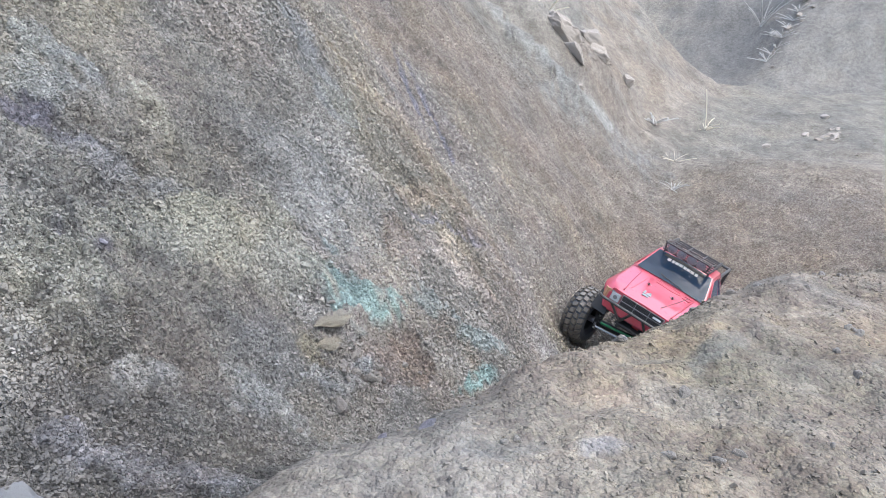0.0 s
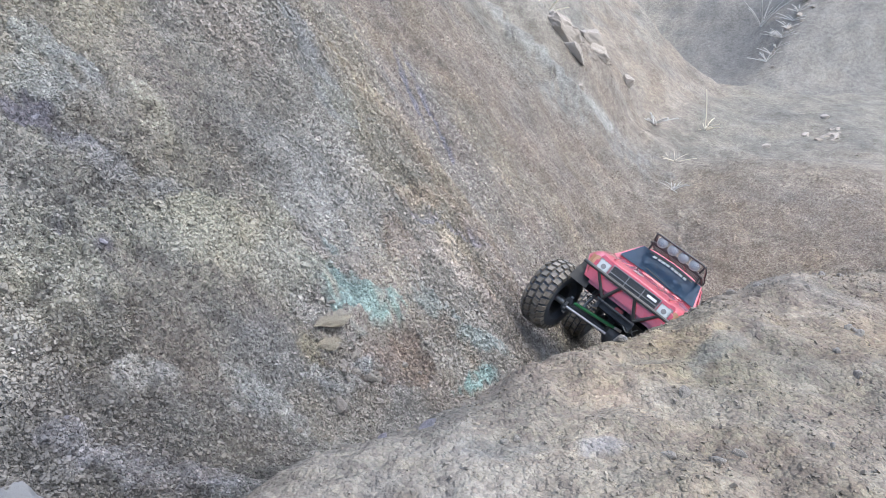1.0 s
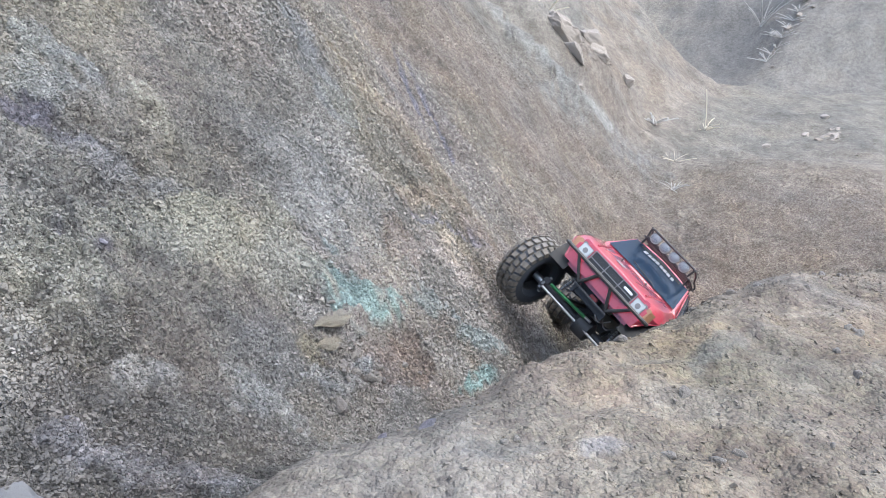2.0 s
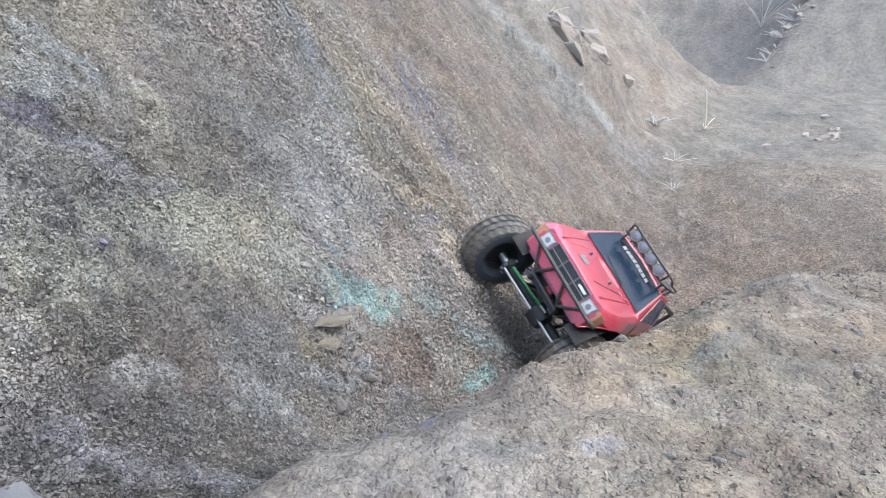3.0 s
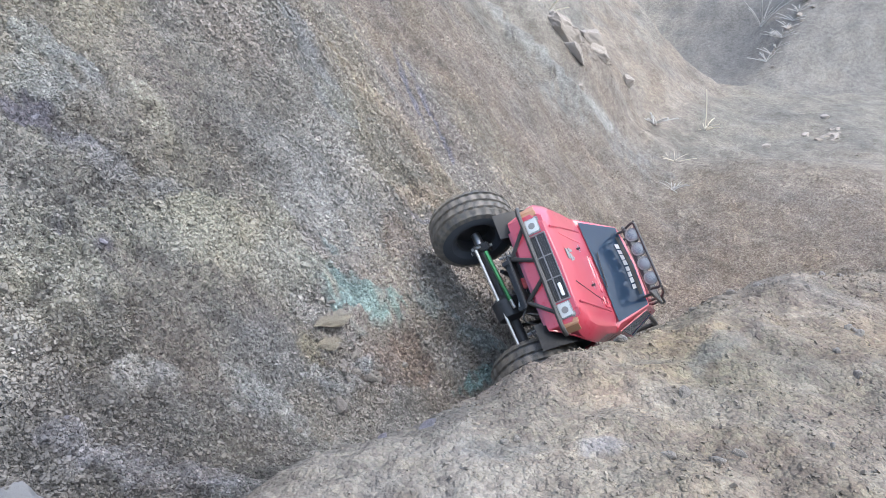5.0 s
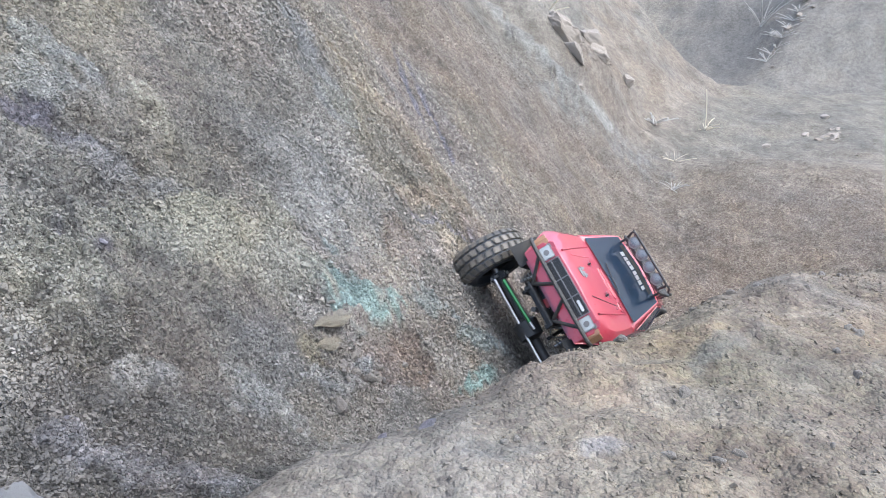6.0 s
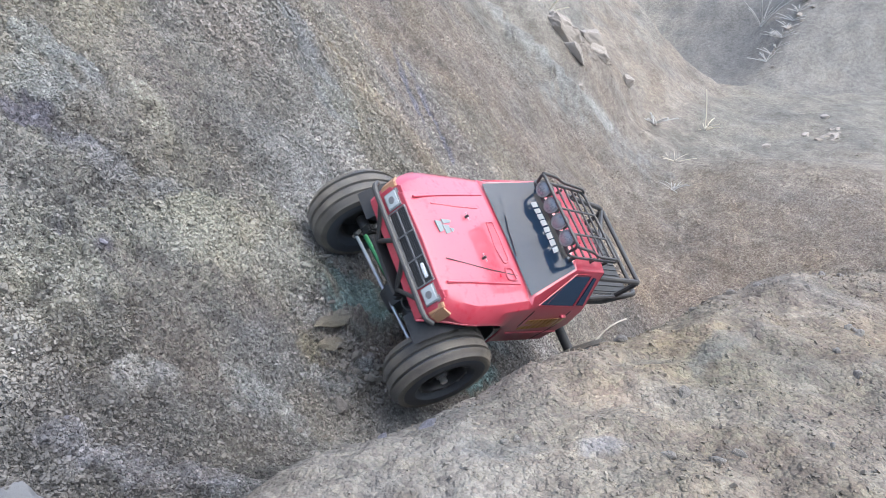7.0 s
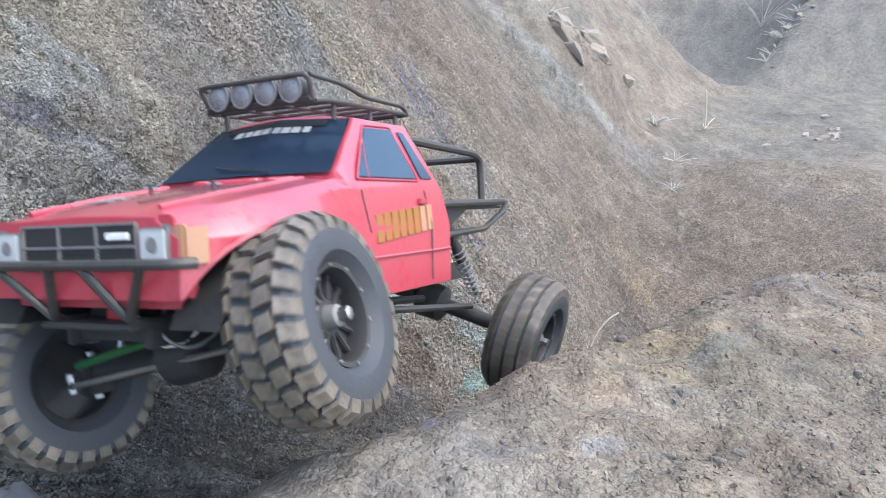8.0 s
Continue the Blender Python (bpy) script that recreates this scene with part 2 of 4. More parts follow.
# a beige lip over an ochre hollow
stain(0.671, 0.509, 0.0889, 0.0257, -0.17, RUSTY, 0, -0.01)
stain(0.595, 0.551, 0.0474, 0.0031, 0.02, BEIGE, 0.9, 0.012)
stain(0.564, 0.539, 0.0308, 0.0087, -0.05, OCHRE, 0.7, 0.003)
stain(0.611, 0.518, 0.0230, 0.0085, -0.09, PALE_CRUST, 0.6, 0.004)
# pale grey crusts
stain(0.452, 0.512, 0.0471, 0.0220, -0.06, PALE_CRUST, 0.6, 0.005)
stain(0.559, 0.509, 0.0448, 0.0089, -0.27, PALE_CRUST, 0.6, 0.007)
stain(0.343, 0.548, 0.0289, 0.0080, -0.16, PALE_CRUST, 0.7, 0.006)
stain(0.257, 0.528, 0.0142, 0.0101, -0.07, LILAC_CRUST, 0.7, 0.006)
stain(0.287, 0.477, 0.0393, 0.0185, -0.91, LILAC_CRUST, 0.6, 0.005)
stain(0.325, 0.436, 0.0261, 0.0181, -0.73, LILAC_CRUST, 0.5, 0.005)
stain(0.457, 0.783, 0.0303, 0.0104, -0.63, BLUE_CRUST, 0.6, 0.008)
stain(0.408, 0.760, 0.0349, 0.0172, 0.00, BLUE_CRUST, 0.5, 0.003)
stain(0.527, 0.742, 0.0186, 0.0099, -0.70, CREAM, 0.8, 0.009)
stain(0.523, 0.724, 0.0217, 0.0079, -0.26, CREAM, 0.6, 0.005)
stain(0.325, 0.602, 0.0456, 0.0037, 0.17, CREAM, 0.4, 0.003)
# purple slate bands
stain(0.391, 0.735, 0.0212, 0.0091, 0.18, PURPLE, 0.8, -0.003)
stain(0.423, 0.707, 0.0236, 0.0095, -0.17, LILAC, 0.8, -0.004)
stain(0.430, 0.691, 0.0293, 0.0183, -0.26, LILAC_CRUST, 0.5, 0.004)
stain(0.486, 0.680, 0.0334, 0.0092, -0.18, LILAC_CRUST, 0.5, 0.0)
stain(0.383, 0.634, 0.0089, 0.0009, 0.15, PURPLE, 0.8, 0.002)
stain(0.345, 0.644, 0.0151, 0.0025, 0.82, LILAC, 0.5, -0.003)
# yellowish clay
stain(0.575, 0.619, 0.0926, 0.0308, -0.21, YELLOWISH, 0.45, 0.004)
stain(0.310, 0.628, 0.0504, 0.0171, 0.09, YELLOWISH, 0.4, 0.004)
stain(0.430, 0.647, 0.0970, 0.0182, 0.00, YELLOWISH, 0.4, 0.004)
stain(0.329, 0.659, 0.0299, 0.0118, 0.35, YELLOWISH, 0.5, 0.006)
# blue-grey and rusty strata down the wall
stain(0.890, 0.828, 0.0956, 0.0339, 1.16, BLUE_CRUST, 0.4, -0.003)
stain(1.358, 0.918, 0.0920, 0.0085, 1.11, LILAC, 0.5, -0.006)
stain(1.347, 0.979, 0.0681, 0.0075, 1.00, LILAC, 0.4, -0.004)
stain(0.933, 0.667, 0.0665, 0.0139, 0.29, RUSTY_PALE, 0, -0.002)
stain(0.816, 0.614, 0.0501, 0.0261, -0.21, RUSTY_PALE, 0, 0)
stain(0.911, 0.583, 0.1312, 0.0239, -0.20, PINKISH, 0.4, 0.005)
stain(1.257, 0.642, 0.2250, 0.0537, 0.27, PINKISH, 0.5, 0.006)
stain(0.978, 0.638, 0.0854, 0.0110, 0.01, LILAC, 0.2, -0.007)
# the pale crest of the wall and the warm slope behind
stain(2.406, 1.174, 0.2600, 0.0220, -1.33, CHALK, 0.8, 0.016)
stain(2.439, 0.986, 0.1691, 0.1105, -0.77, PALE_CRUST, 0.7, 0.006)
stain(3.149, 1.195, 0.9908, 0.1179, 0.30, WARM, 0.4, 0)
stain(3.715, 1.124, 0.5135, 0.0951, 0.07, WARM, 0.5, 0)
stain(2.503, 0.993, 0.1052, 0.0251, -0.46, CHALK, 0.6, 0.006)
# on the mound
stain(0.372, 0.129, 0.0138, 0.0094, -0.81, LILAC_CRUST, 0.9, 0.001)
stain(0.542, 0.107, 0.0376, 0.0121, -0.34, MOUND_GREY, 0.9, 0.0)
stain(0.491, 0.147, 0.0236, 0.0117, -0.16, MOUND_GREY, 0.9, -0.003)
stain(0.340, 0.177, 0.0200, 0.0093, -0.92, MOUND_GREY, 0.9, 0)


def stain_cover(st, a, w, n1, n2, soft=0.30):
    """How far a stain covers each place, with a ragged edge."""
    sa, sw, ra, rw, turn = st[:5]
    da, dw = a - sa, w - sw
    k = np.zeros_like(a)
    near = (np.abs(da) < 2.2 * ra) & (np.abs(dw) < 2.2 * ra)
    c, s_ = math.cos(turn), math.sin(turn)
    u, v = da[near] * c + dw[near] * s_, dw[near] * c - da[near] * s_
    k[near] = step(1.05 + soft, 1.05 - soft, np.hypot(u / ra, v / rw) + 0.50 * n2[near] + 0.22 * n1[near])
    return k


def landform(x, y):
    """The large forms, without roughness."""
    a, w = x * GA[0] + y * GA[1], x * GW[0] + y * GW[1]
    # the gully's floor: a steep run below the phone, then a gentle one
    floor = smax(0.825 - 0.53 * a, 0.235 - 0.17 * (np.minimum(a, 2.3) - 1.1), 0.08)
    floor = smin(floor, 0.655 + 0 * a, 0.06)
    toe = 0.435 + 0.085 * step(0.75, 0.35, a) - 0.045 * np.exp(-((a - 0.9) / 0.14) ** 2) - 0.01 * step(0.9, 1.05, a) + 0.065 * step(1.1, 1.36, a)
    slope = 1.22 - 0.25 * step(1.3, 2.6, a) - 0.25 * step(1.2, 3.0, w)
    wall = floor + slope * (w - toe)
    wall = wall - 0.9 * np.maximum(a - 3.9, 0)
    wall = smin(wall, 1.9 + 0.05 * w, 0.6)
    # the bank at the gully's end and the terrace over it
    bank = smin(0.12 + 0.42 * (y - 1.85) + 0.10 * (x - 0.6), 0.36 + 0.04 * (y - 2.6), 0.12)
    # the valley and the hills behind the terrace
    bank = bank - 0.5 * step(4.0, 5.2, y - 0.2 * (x - 2)) * step(0.0, 1.2, x)
    hills = smin(0.1 + 0.55 * (y - 6.3) + 0.25 * (x - 2.5), 3.0 + 0.02 * y, 1.0)
    hills = hills + 0.30 * step(-0.50, 0.45, (x - 2.35) - 0.93 * (y - 6.2) + 0.12 * fbm(x, y, 0.5, 4, 63)) * step(5.2, 6.4, y)
    # a rocky ledge crosses the far end of the wall
    wall = wall + 0.09 * step(0.03, -0.03, (a - 2.62) + 0.9 * (w - 1.36) - 0.10 * fbm(x, y, 0.2, 3, 19)) * step(2.3, 2.6, a) * step(3.4, 3.1, a) * step(0.95, 1.1, w)
    g = smax(floor - 0.025, wall - 0.012, 0.07)
    g = smax(g, bank, 0.16)
    g = smax(g, hills, 0.4)
    # the mound on which the phone rests
    edge = w - (0.405 - 0.365 * a)
    hummocks = sum(h * np.exp(-((a - ca) ** 2 + (w - cw) ** 2) / r ** 2) for ca, cw, r, h in ((0.29, 0.27, 0.07, 0.006), (0.45, 0.21, 0.06, 0.008), (0.74, 0.10, 0.16, 0.024)))
    mound = 0.703 + hummocks + 0.03 * np.sin(4 * a) - 1.8 * smax(edge, 0 * x, 0.07) - 0.25 * np.maximum(a - 1.1, 0)
    return smax(g, mound, 0.03)


def crusted(x, y, a, w):
    """How far the wall is covered by hard plates of clay."""
    bend = 0.02 * fbm(x, y, 0.035, 2, 27)
    return step(0.10, 0.19, fbm(a + bend, (w - bend) * 1.5, 0.16, 4, 23, 0.6)) * step(0.46, 0.56, w) * step(1.05, 0.75, a + 0.3 * (w - 0.5))


def height(x, y):
    """The ground with its rills, clods and crumbs."""
    a, w = x * GA[0] + y * GA[1], x * GW[0] + y * GW[1]
    far = np.hypot(x, y)
    on_wall = step(0.43, 0.62, w) * step(4.2, 3.2, a)
    on_mound = step(0.04, -0.03, w - (0.405 - 0.365 * a)) * step(1.6, 1.1, a)
    z = landform(x, y)
    # broad swells and the rills that run down the wall
    z = z + 0.030 * fbm(x, y, 0.42, 2, 3) * (0.25 + 0.75 * on_wall * step(0.5, 0.7, w)) * (1 - on_mound)
    rill = np.abs(fbm(a + 0.05 * fbm(w, a, 0.25, 2, 5), w * 0.22, 0.20, 3, 11))
    z = z - 0.012 * on_wall * step(0.52, 0.8, w) * step(0.16, 0.0, rill) * step(-0.2, 0.5, fbm(x, y, 0.5, 2, 13))
    # crusted slabs that stand a little proud
    slab = crusted(x, y, a, w)
    z = z + 0.008 * slab
    n1, n2 = fbm(x, y, 0.25, 3, 81), fbm(x, y, 0.05, 4, 91, 0.6)
    for st in STAINS:
        if st[7]:
            z = z + st[7] * stain_cover(st, a, w, n1, n2, 0.16)
    # small scarps where layers of the clay break off
    layer = fbm(a + 0.35 * w, w * 2.2, 0.09, 4, 29, 0.6)
    z = z + 0.0045 * on_wall * step(1.5, 1.0, a) * (step(0.0, 0.05, layer) + step(0.32, 0.36, layer) + step(-0.35, -0.31, layer))
    # fine cracked relief of the wall
    z = z + 0.0030 * on_wall * (1 - 0.6 * slab) * step(1.9, 1.2, a) * np.abs(fbm(a * 0.7 + w * 0.7, (w - a) * 1.3, 0.017, 3, 33, 0.6))
    # clods
    lump = fbm(x, y, 0.045, 3, 31, 0.55)
    z = z + (0.0035 + 0.0005 * on_mound) * lump + on_mound * (0.0020 * fbm(x, y, 0.022, 2, 37) + 0.0010 * fbm(x, y, 0.0085, 2, 39))
    pits = step(0.35, 0.8, np.abs(fbm(x, y, 0.07, 2, 41)))
    z = z - 0.003 * pits * on_mound
    # crumbs
    crumb = np.abs(fbm(x, y, 0.013, 2, 53, 0.6))
    z = z + (0.0035 - 0.0020 * slab) * (1 - on_mound) * (0.6 - crumb) * step(3.0, 1.0, far)
    # rough banks and hills farther off
    z = z + 0.010 * step(1.5, 2.2, far) * step(7.0, 4.5, far) * fbm(x, y, 0.11, 4, 59, 0.6)
    z = z + step(2.0, 4.0, far) * (0.035 * fbm(x, y, 0.5, 4, 61) + 0.10 * step(4.5, 7.0, far) * fbm(x, y, 1.6, 3, 67))
    return z + step(12, 60, far) * 6.0 * (fbm(x, y, 30.0, 3, 71) + 0.6)


def axis(lo, hi, fine, grow, seen, out):
    """Even steps from lo to hi, wider ones as far as it is seen, then ever wider ones to the horizon."""
    mid = list(np.arange(lo, hi, fine))
    up, down = [], []
    p, d = mid[-1], fine
    while p < out:
        d *= grow if p < seen else 1.15
        p += d
        up.append(p)
    q, d = mid[0], fine
    while q > -out:
        d *= 1.12
        q -= d
        down.append(q)
    return np.array(down[::-1] + mid + up)


def sheet(name, xs, ys, z, material):
    """A mesh over a grid of xs and ys."""
    nx, ny = len(xs), len(ys)
    gx, gy = np.meshgrid(xs, ys)
    co = np.stack([gx.ravel(), gy.ravel(), z.ravel()], 1)
    i = (np.arange(ny - 1)[:, None] * nx + np.arange(nx - 1)[None, :]).ravel()
    quads = np.stack([i, i + 1, i + 1 + nx, i + nx], 1)
    me = bpy.data.meshes.new(name)
    me.vertices.add(len(co))
    me.vertices.foreach_set("co", co.ravel())
    me.loops.add(quads.size)
    me.loops.foreach_set("vertex_index", quads.ravel())
    me.polygons.add(len(quads))
    me.polygons.foreach_set("loop_start", np.arange(0, quads.size, 4))
    me.polygons.foreach_set("loop_total", np.full(len(quads), 4))
    me.update(calc_edges=True)
    me.polygons.foreach_set("use_smooth", np.ones(len(quads), bool))
    me.materials.append(material)
    return new(name, me)

xs = axis(-0.80, 0.62, 0.0028, 1.028, 3.6, 250)
ys = axis(0.14, 1.50, 0.0028, 1.021, 7.5, 250)
gx, gy = np.meshgrid(xs, ys)
ground = tagged(sheet("ground", xs, ys, height(gx, gy), EARTH), "bare gravelly clay gully with steep brown-grey slopes", "ground", kind="structure")

def earth_colour(x, y):
    """The clay's colour, darker towards the phone, and how smooth its crust is."""
    a, w = x * GA[0] + y * GA[1], x * GW[0] + y * GW[1]
    n1, n2 = fbm(x, y, 0.25, 4, 81), fbm(x, y, 0.06, 4, 91)

    def blend(c, target, k):
        return c + (np.array(target)[None, :] - c) * k[:, None]

    c = np.tile(np.array([0.185, 0.173, 0.155]), (len(x), 1))
    # gully and wall get darker towards the phone
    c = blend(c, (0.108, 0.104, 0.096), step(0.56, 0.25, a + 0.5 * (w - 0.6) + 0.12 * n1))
    c = blend(c, (0.265, 0.226, 0.192), step(0.75, 1.35, a + 0.15 * n1) * step(0.4, 0.5, w))
    c = blend(c, (0.250, 0.234, 0.204), 0.7 * step(1.6, 2.6, a + 0.3 * n1) * step(0.8, 1.3, w))
    c = blend(c, (0.27, 0.225, 0.185), step(1.6, 2.1, y) * step(0.9, 0.6, w))
    c = blend(c, (0.222, 0.204, 0.176), step(2.1, 3.0, y) * step(1.0, 0.8, w))
    # greyer valley behind the terrace; some of its shade is put into this colour
    c = blend(c, (0.192, 0.183, 0.171), step(4.3, 5.2, y) * step(2.5, 1.6, w))
    c = blend(c, (0.262, 0.241, 0.216), step(-0.35, 0.2, (x - 2.35) - 0.93 * (y - 6.2) + 0.12 * n1) * step(5.2, 6.0, y))
    c = blend(c, (0.172, 0.149, 0.117), step(0.05, -0.02, w - (0.405 - 0.365 * a)) * step(1.6, 1.1, a))
    c = blend(c, (0.30, 0.285, 0.26), 0.5 * step(0.1, 0.7, n1) * step(2.0, 1.2, a))
    c = blend(c, (0.19, 0.175, 0.16), 0.4 * step(0.0, -0.7, n1) * step(2.0, 1.2, a))
    crust = np.maximum(0.35 * step(0.1, 0.6, n2), 1.0 * step(0.05, -0.02, w - (0.405 - 0.365 * a)))
    crust = np.maximum(crust, 0.82 * step(1.6, 3.0, np.hypot(x, y)))
    plate = crusted(x, y, a, w)
    c, crust = c * (1 - 0.04 * plate)[:, None], np.maximum(crust, 0.62 * plate)
    n3, n4 = fbm(x, y, 0.05, 4, 91, 0.6), fbm(x, y, 0.012, 3, 95, 0.7)
    for st in STAINS:
        k = 0.85 * stain_cover(st, a, w, n1, n3 + 0.5 * n4, 0.40)
        c, crust = blend(c, st[5], k), np.maximum(crust, k * st[6])
    for size, seed, hue in ((0.20, 201, (1.05, 1.02, 0.84)), (0.16, 211, (1.08, 0.97, 0.94)), (0.24, 221, (0.93, 0.98, 1.08)), (0.05, 231, (1.06, 1.0, 0.90)), (0.07, 241, (0.84, 0.84, 0.86))):
        k = step(0.05, 0.75, fbm(x, y, size, 3, seed))
        c = c * (1 + (np.array(hue)[None, :] - 1) * (k * step(3.0, 1.2, np.hypot(x, y)))[:, None] * 0.42)
    c *= (1 + 0.16 * n2)[:, None]
    return np.concatenate([np.clip(c, 0.02, 0.8), crust[:, None]], 1).astype(np.float32)


def tint(me, rgba):
    layer = me.attributes.new("tint", "FLOAT_COLOR", "POINT")
    layer.data.foreach_set("color", rgba.ravel())


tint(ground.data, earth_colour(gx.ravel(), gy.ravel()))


# ---- loose stones ----
def flakes(name, px, py, size, label, material, thin=0.45, tilt=0.45):
    """One mesh of many small angular chips that lie on the ground."""
    rng = np.random.default_rng(len(px))
    corner = np.array([(-1, -1, -1), (1, -1, -1), (1, 1, -1), (-1, 1, -1), (-1, -1, 1), (1, -1, 1), (1, 1, 1), (-1, 1, 1)]) * 0.75
    quads = np.array([(4, 5, 6, 7), (0, 1, 5, 4), (1, 2, 6, 5), (2, 3, 7, 6), (3, 0, 4, 7)])
    n, e = len(px), 0.006
    up = np.stack([landform(px - e, py) - landform(px + e, py), landform(px, py - e) - landform(px, py + e), np.full(n, 2 * e)], 1)
    up /= np.linalg.norm(up, axis=1, keepdims=True)
    lean = up + rng.normal(scale=tilt, size=(n, 3))
    lean /= np.linalg.norm(lean, axis=1, keepdims=True)
    first = np.cross(lean, rng.normal(size=(n, 3)))
    first /= np.linalg.norm(first, axis=1, keepdims=True)
    axes = np.stack([first, np.cross(lean, first), lean], 1)
    local = corner[None] * rng.uniform(0.45, 1.15, (n, 8, 3)) * np.stack([rng.uniform(0.8, 1.5, n), rng.uniform(0.55, 1.0, n), thin * rng.uniform(0.6, 1.4, n)], 1)[:, None, :]
    local = np.einsum("nki,nij->nkj", local, axes) * size[:, None, None]
    base = np.stack([px, py, height(px, py)], 1) + up * (size * thin * 0.5)[:, None]
    co = (local + base[:, None, :]).reshape(-1, 3)
    faces = (quads[None] + 8 * np.arange(n)[:, None, None]).reshape(-1, 4)
    me = bpy.data.meshes.new(name)
    me.vertices.add(len(co))
    me.vertices.foreach_set("co", co.ravel())
    me.loops.add(faces.size)
    me.loops.foreach_set("vertex_index", faces.ravel())
    me.polygons.add(len(faces))
    me.polygons.foreach_set("loop_start", np.arange(0, faces.size, 4))
    me.polygons.foreach_set("loop_total", np.full(len(faces), 4))
    me.update(calc_edges=True)
    me.shade_flat()
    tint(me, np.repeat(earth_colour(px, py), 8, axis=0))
    me.materials.append(material)
    return tagged(new(name, me), label, "gravel", kind="stuff")


def scatter(n, a0, a1, w0, w1, seed, thin=9.0):
    """Places between two stretches of the gully, crowded into patches."""
    rng = np.random.default_rng(seed)
    a, w = rng.uniform(a0, a1, n), rng.uniform(w0, w1, n)
    x, y = a * GA[0] + w * GW[0], a * GA[1] + w * GW[1]
    keep = fbm(x, y, 0.10, 3, seed) + 0.45 > rng.uniform(-0.6, 1.0, n)
    keep &= a + 0.25 * (w - 0.6) < thin + 0.3 * rng.uniform(-1, 1, n)
    keep &= crusted(x, y, a, w) < rng.uniform(0.1, 1.3, n)
    n1, n2 = fbm(x, y, 0.25, 3, 81), fbm(x, y, 0.05, 4, 91, 0.6)
    for st in STAINS:
        if st[6] >= 0.6:
            keep &= stain_cover(st, a, w, n1, n2) < rng.uniform(0.05, 1.6 - st[6], n)
    return x[keep], y[keep]


def sizes(n, lo, hi, seed):
    return lo + (hi - lo) * np.random.default_rng(seed).uniform(0, 1, n) ** 2.5


px, py = scatter(245000, 0.05, 1.45, 0.44, 0.98, 101, 0.98)
flakes("gravel", px, py, sizes(len(px), 0.0009, 0.0025, 1) * (1 + 0.5 * step(0.5, 0.9, px * GA[0] + py * GA[1])), "grey-brown crushed gravel on the steep wall", GRAVEL, 0.55, 0.48)
px, py = scatter(22000, -0.1, 1.0, -0.35, 0.42, 102)
flakes("mound_gravel", px, py, sizes(len(px), 0.0006, 0.0021, 2), "tan crumbs and grit on the mound", CRUMB, 0.7, 0.6)
px, py = scatter(34000, 1.15, 2.9, 0.0, 1.3, 103)
flakes("bank_gravel", px, py, sizes(len(px), 0.0016, 0.0046, 3), "fine brown gravel on the far bank", BANK, 0.6)


def stone_mesh(name, seed, flat, material):
    rng = np.random.default_rng(seed)
    bm = bmesh.new()
    for p in rng.normal(size=(22, 3)):
        p = p / np.linalg.norm(p) * rng.uniform(0.75, 1.1)
        bm.verts.new((p[0], p[1] * rng.uniform(0.7, 1.0), p[2] * flat))
    bmesh.ops.convex_hull(bm, input=bm.verts)
    bmesh.ops.delete(bm, geom=[v for v in bm.verts if not v.link_faces], context="VERTS")
    bmesh.ops.bevel(bm, geom=bm.edges[:], offset=0.05, segments=1, affect="EDGES")
    me = bpy.data.meshes.new(name)
    bm.to_mesh(me)
    bm.free()
    me.materials.append(material)
    return me


STONES = [stone_mesh("stone", k, 0.65, ROCK) for k in range(5)]


def lay_stone(name, me, a, w, size, turn, label, group, tilt=0, squash=1.0, lift=0.3):
    x, y = a * GA[0] + w * GW[0], a * GA[1] + w * GW[1]
    z = float(height(np.array([x]), np.array([y]))[0])
    ob = new(name, me)
    ob.matrix_world = pose(x, y, z + size * lift * squash, tilt, tilt * 0.6, turn) @ Matrix.Diagonal((size, size * 0.8, size * squash, 1))
    return tagged(ob, label, "stone", group)


rng = random.Random(5)
for k in range(46):
    a, w = rng.gauss(0.60, 0.05), rng.gauss(0.505, 0.012)
    if k > 24:
        a, w = rng.uniform(0.15, 1.0), rng.uniform(0.47, 0.85)
    lay_stone("stone", STONES[k % 5], a, w, rng.uniform(0.003, 0.007) if k else 0.012, rng.uniform(0, 360), "small angular grey-brown stone on the gravel slope", "loose stones", rng.uniform(-30, 30))
for k in range(40):
    a = rng.uniform(0.15, 0.95)
    w = (0.405 - 0.365 * a) - rng.uniform(0.02, 0.3)
    lay_stone("stone", STONES[k % 5], a, w, rng.uniform(0.003, 0.008), rng.uniform(0, 360), "pale tan pebble half sunk in the mound", "mound pebbles", rng.uniform(-30, 30), lift=0.1)
for k, (a, w, size) in enumerate(((0.585, 0.534, 0.009), (0.610, 0.528, 0.010), (0.596, 0.514, 0.009), (0.606, 0.504, 0.011), (0.622, 0.503, 0.008), (0.584, 0.522, 0.007), (0.632, 0.512, 0.007))):
    lay_stone("stone", STONES[k % 5], a, w, size, 57 * k, "angular grey-brown stone fallen below the clay ledge", "fallen stones", 12 * k - 30)
SLATES = stone_mesh("slate", 31, 0.4, SLATE)
for a, w, size in ((0.39, 0.735, 0.011), (0.383, 0.635, 0.008), (0.334, 0.234, 0.012), (0.31, 0.25, 0.007), (0.27, 0.54, 0.010)):
    lay_stone("slate_stone", SLATES, a, w, size, rng.uniform(0, 360), "dark purple-grey slaty stone bedded in clay", "slaty stones", 25, lift=-0.15)
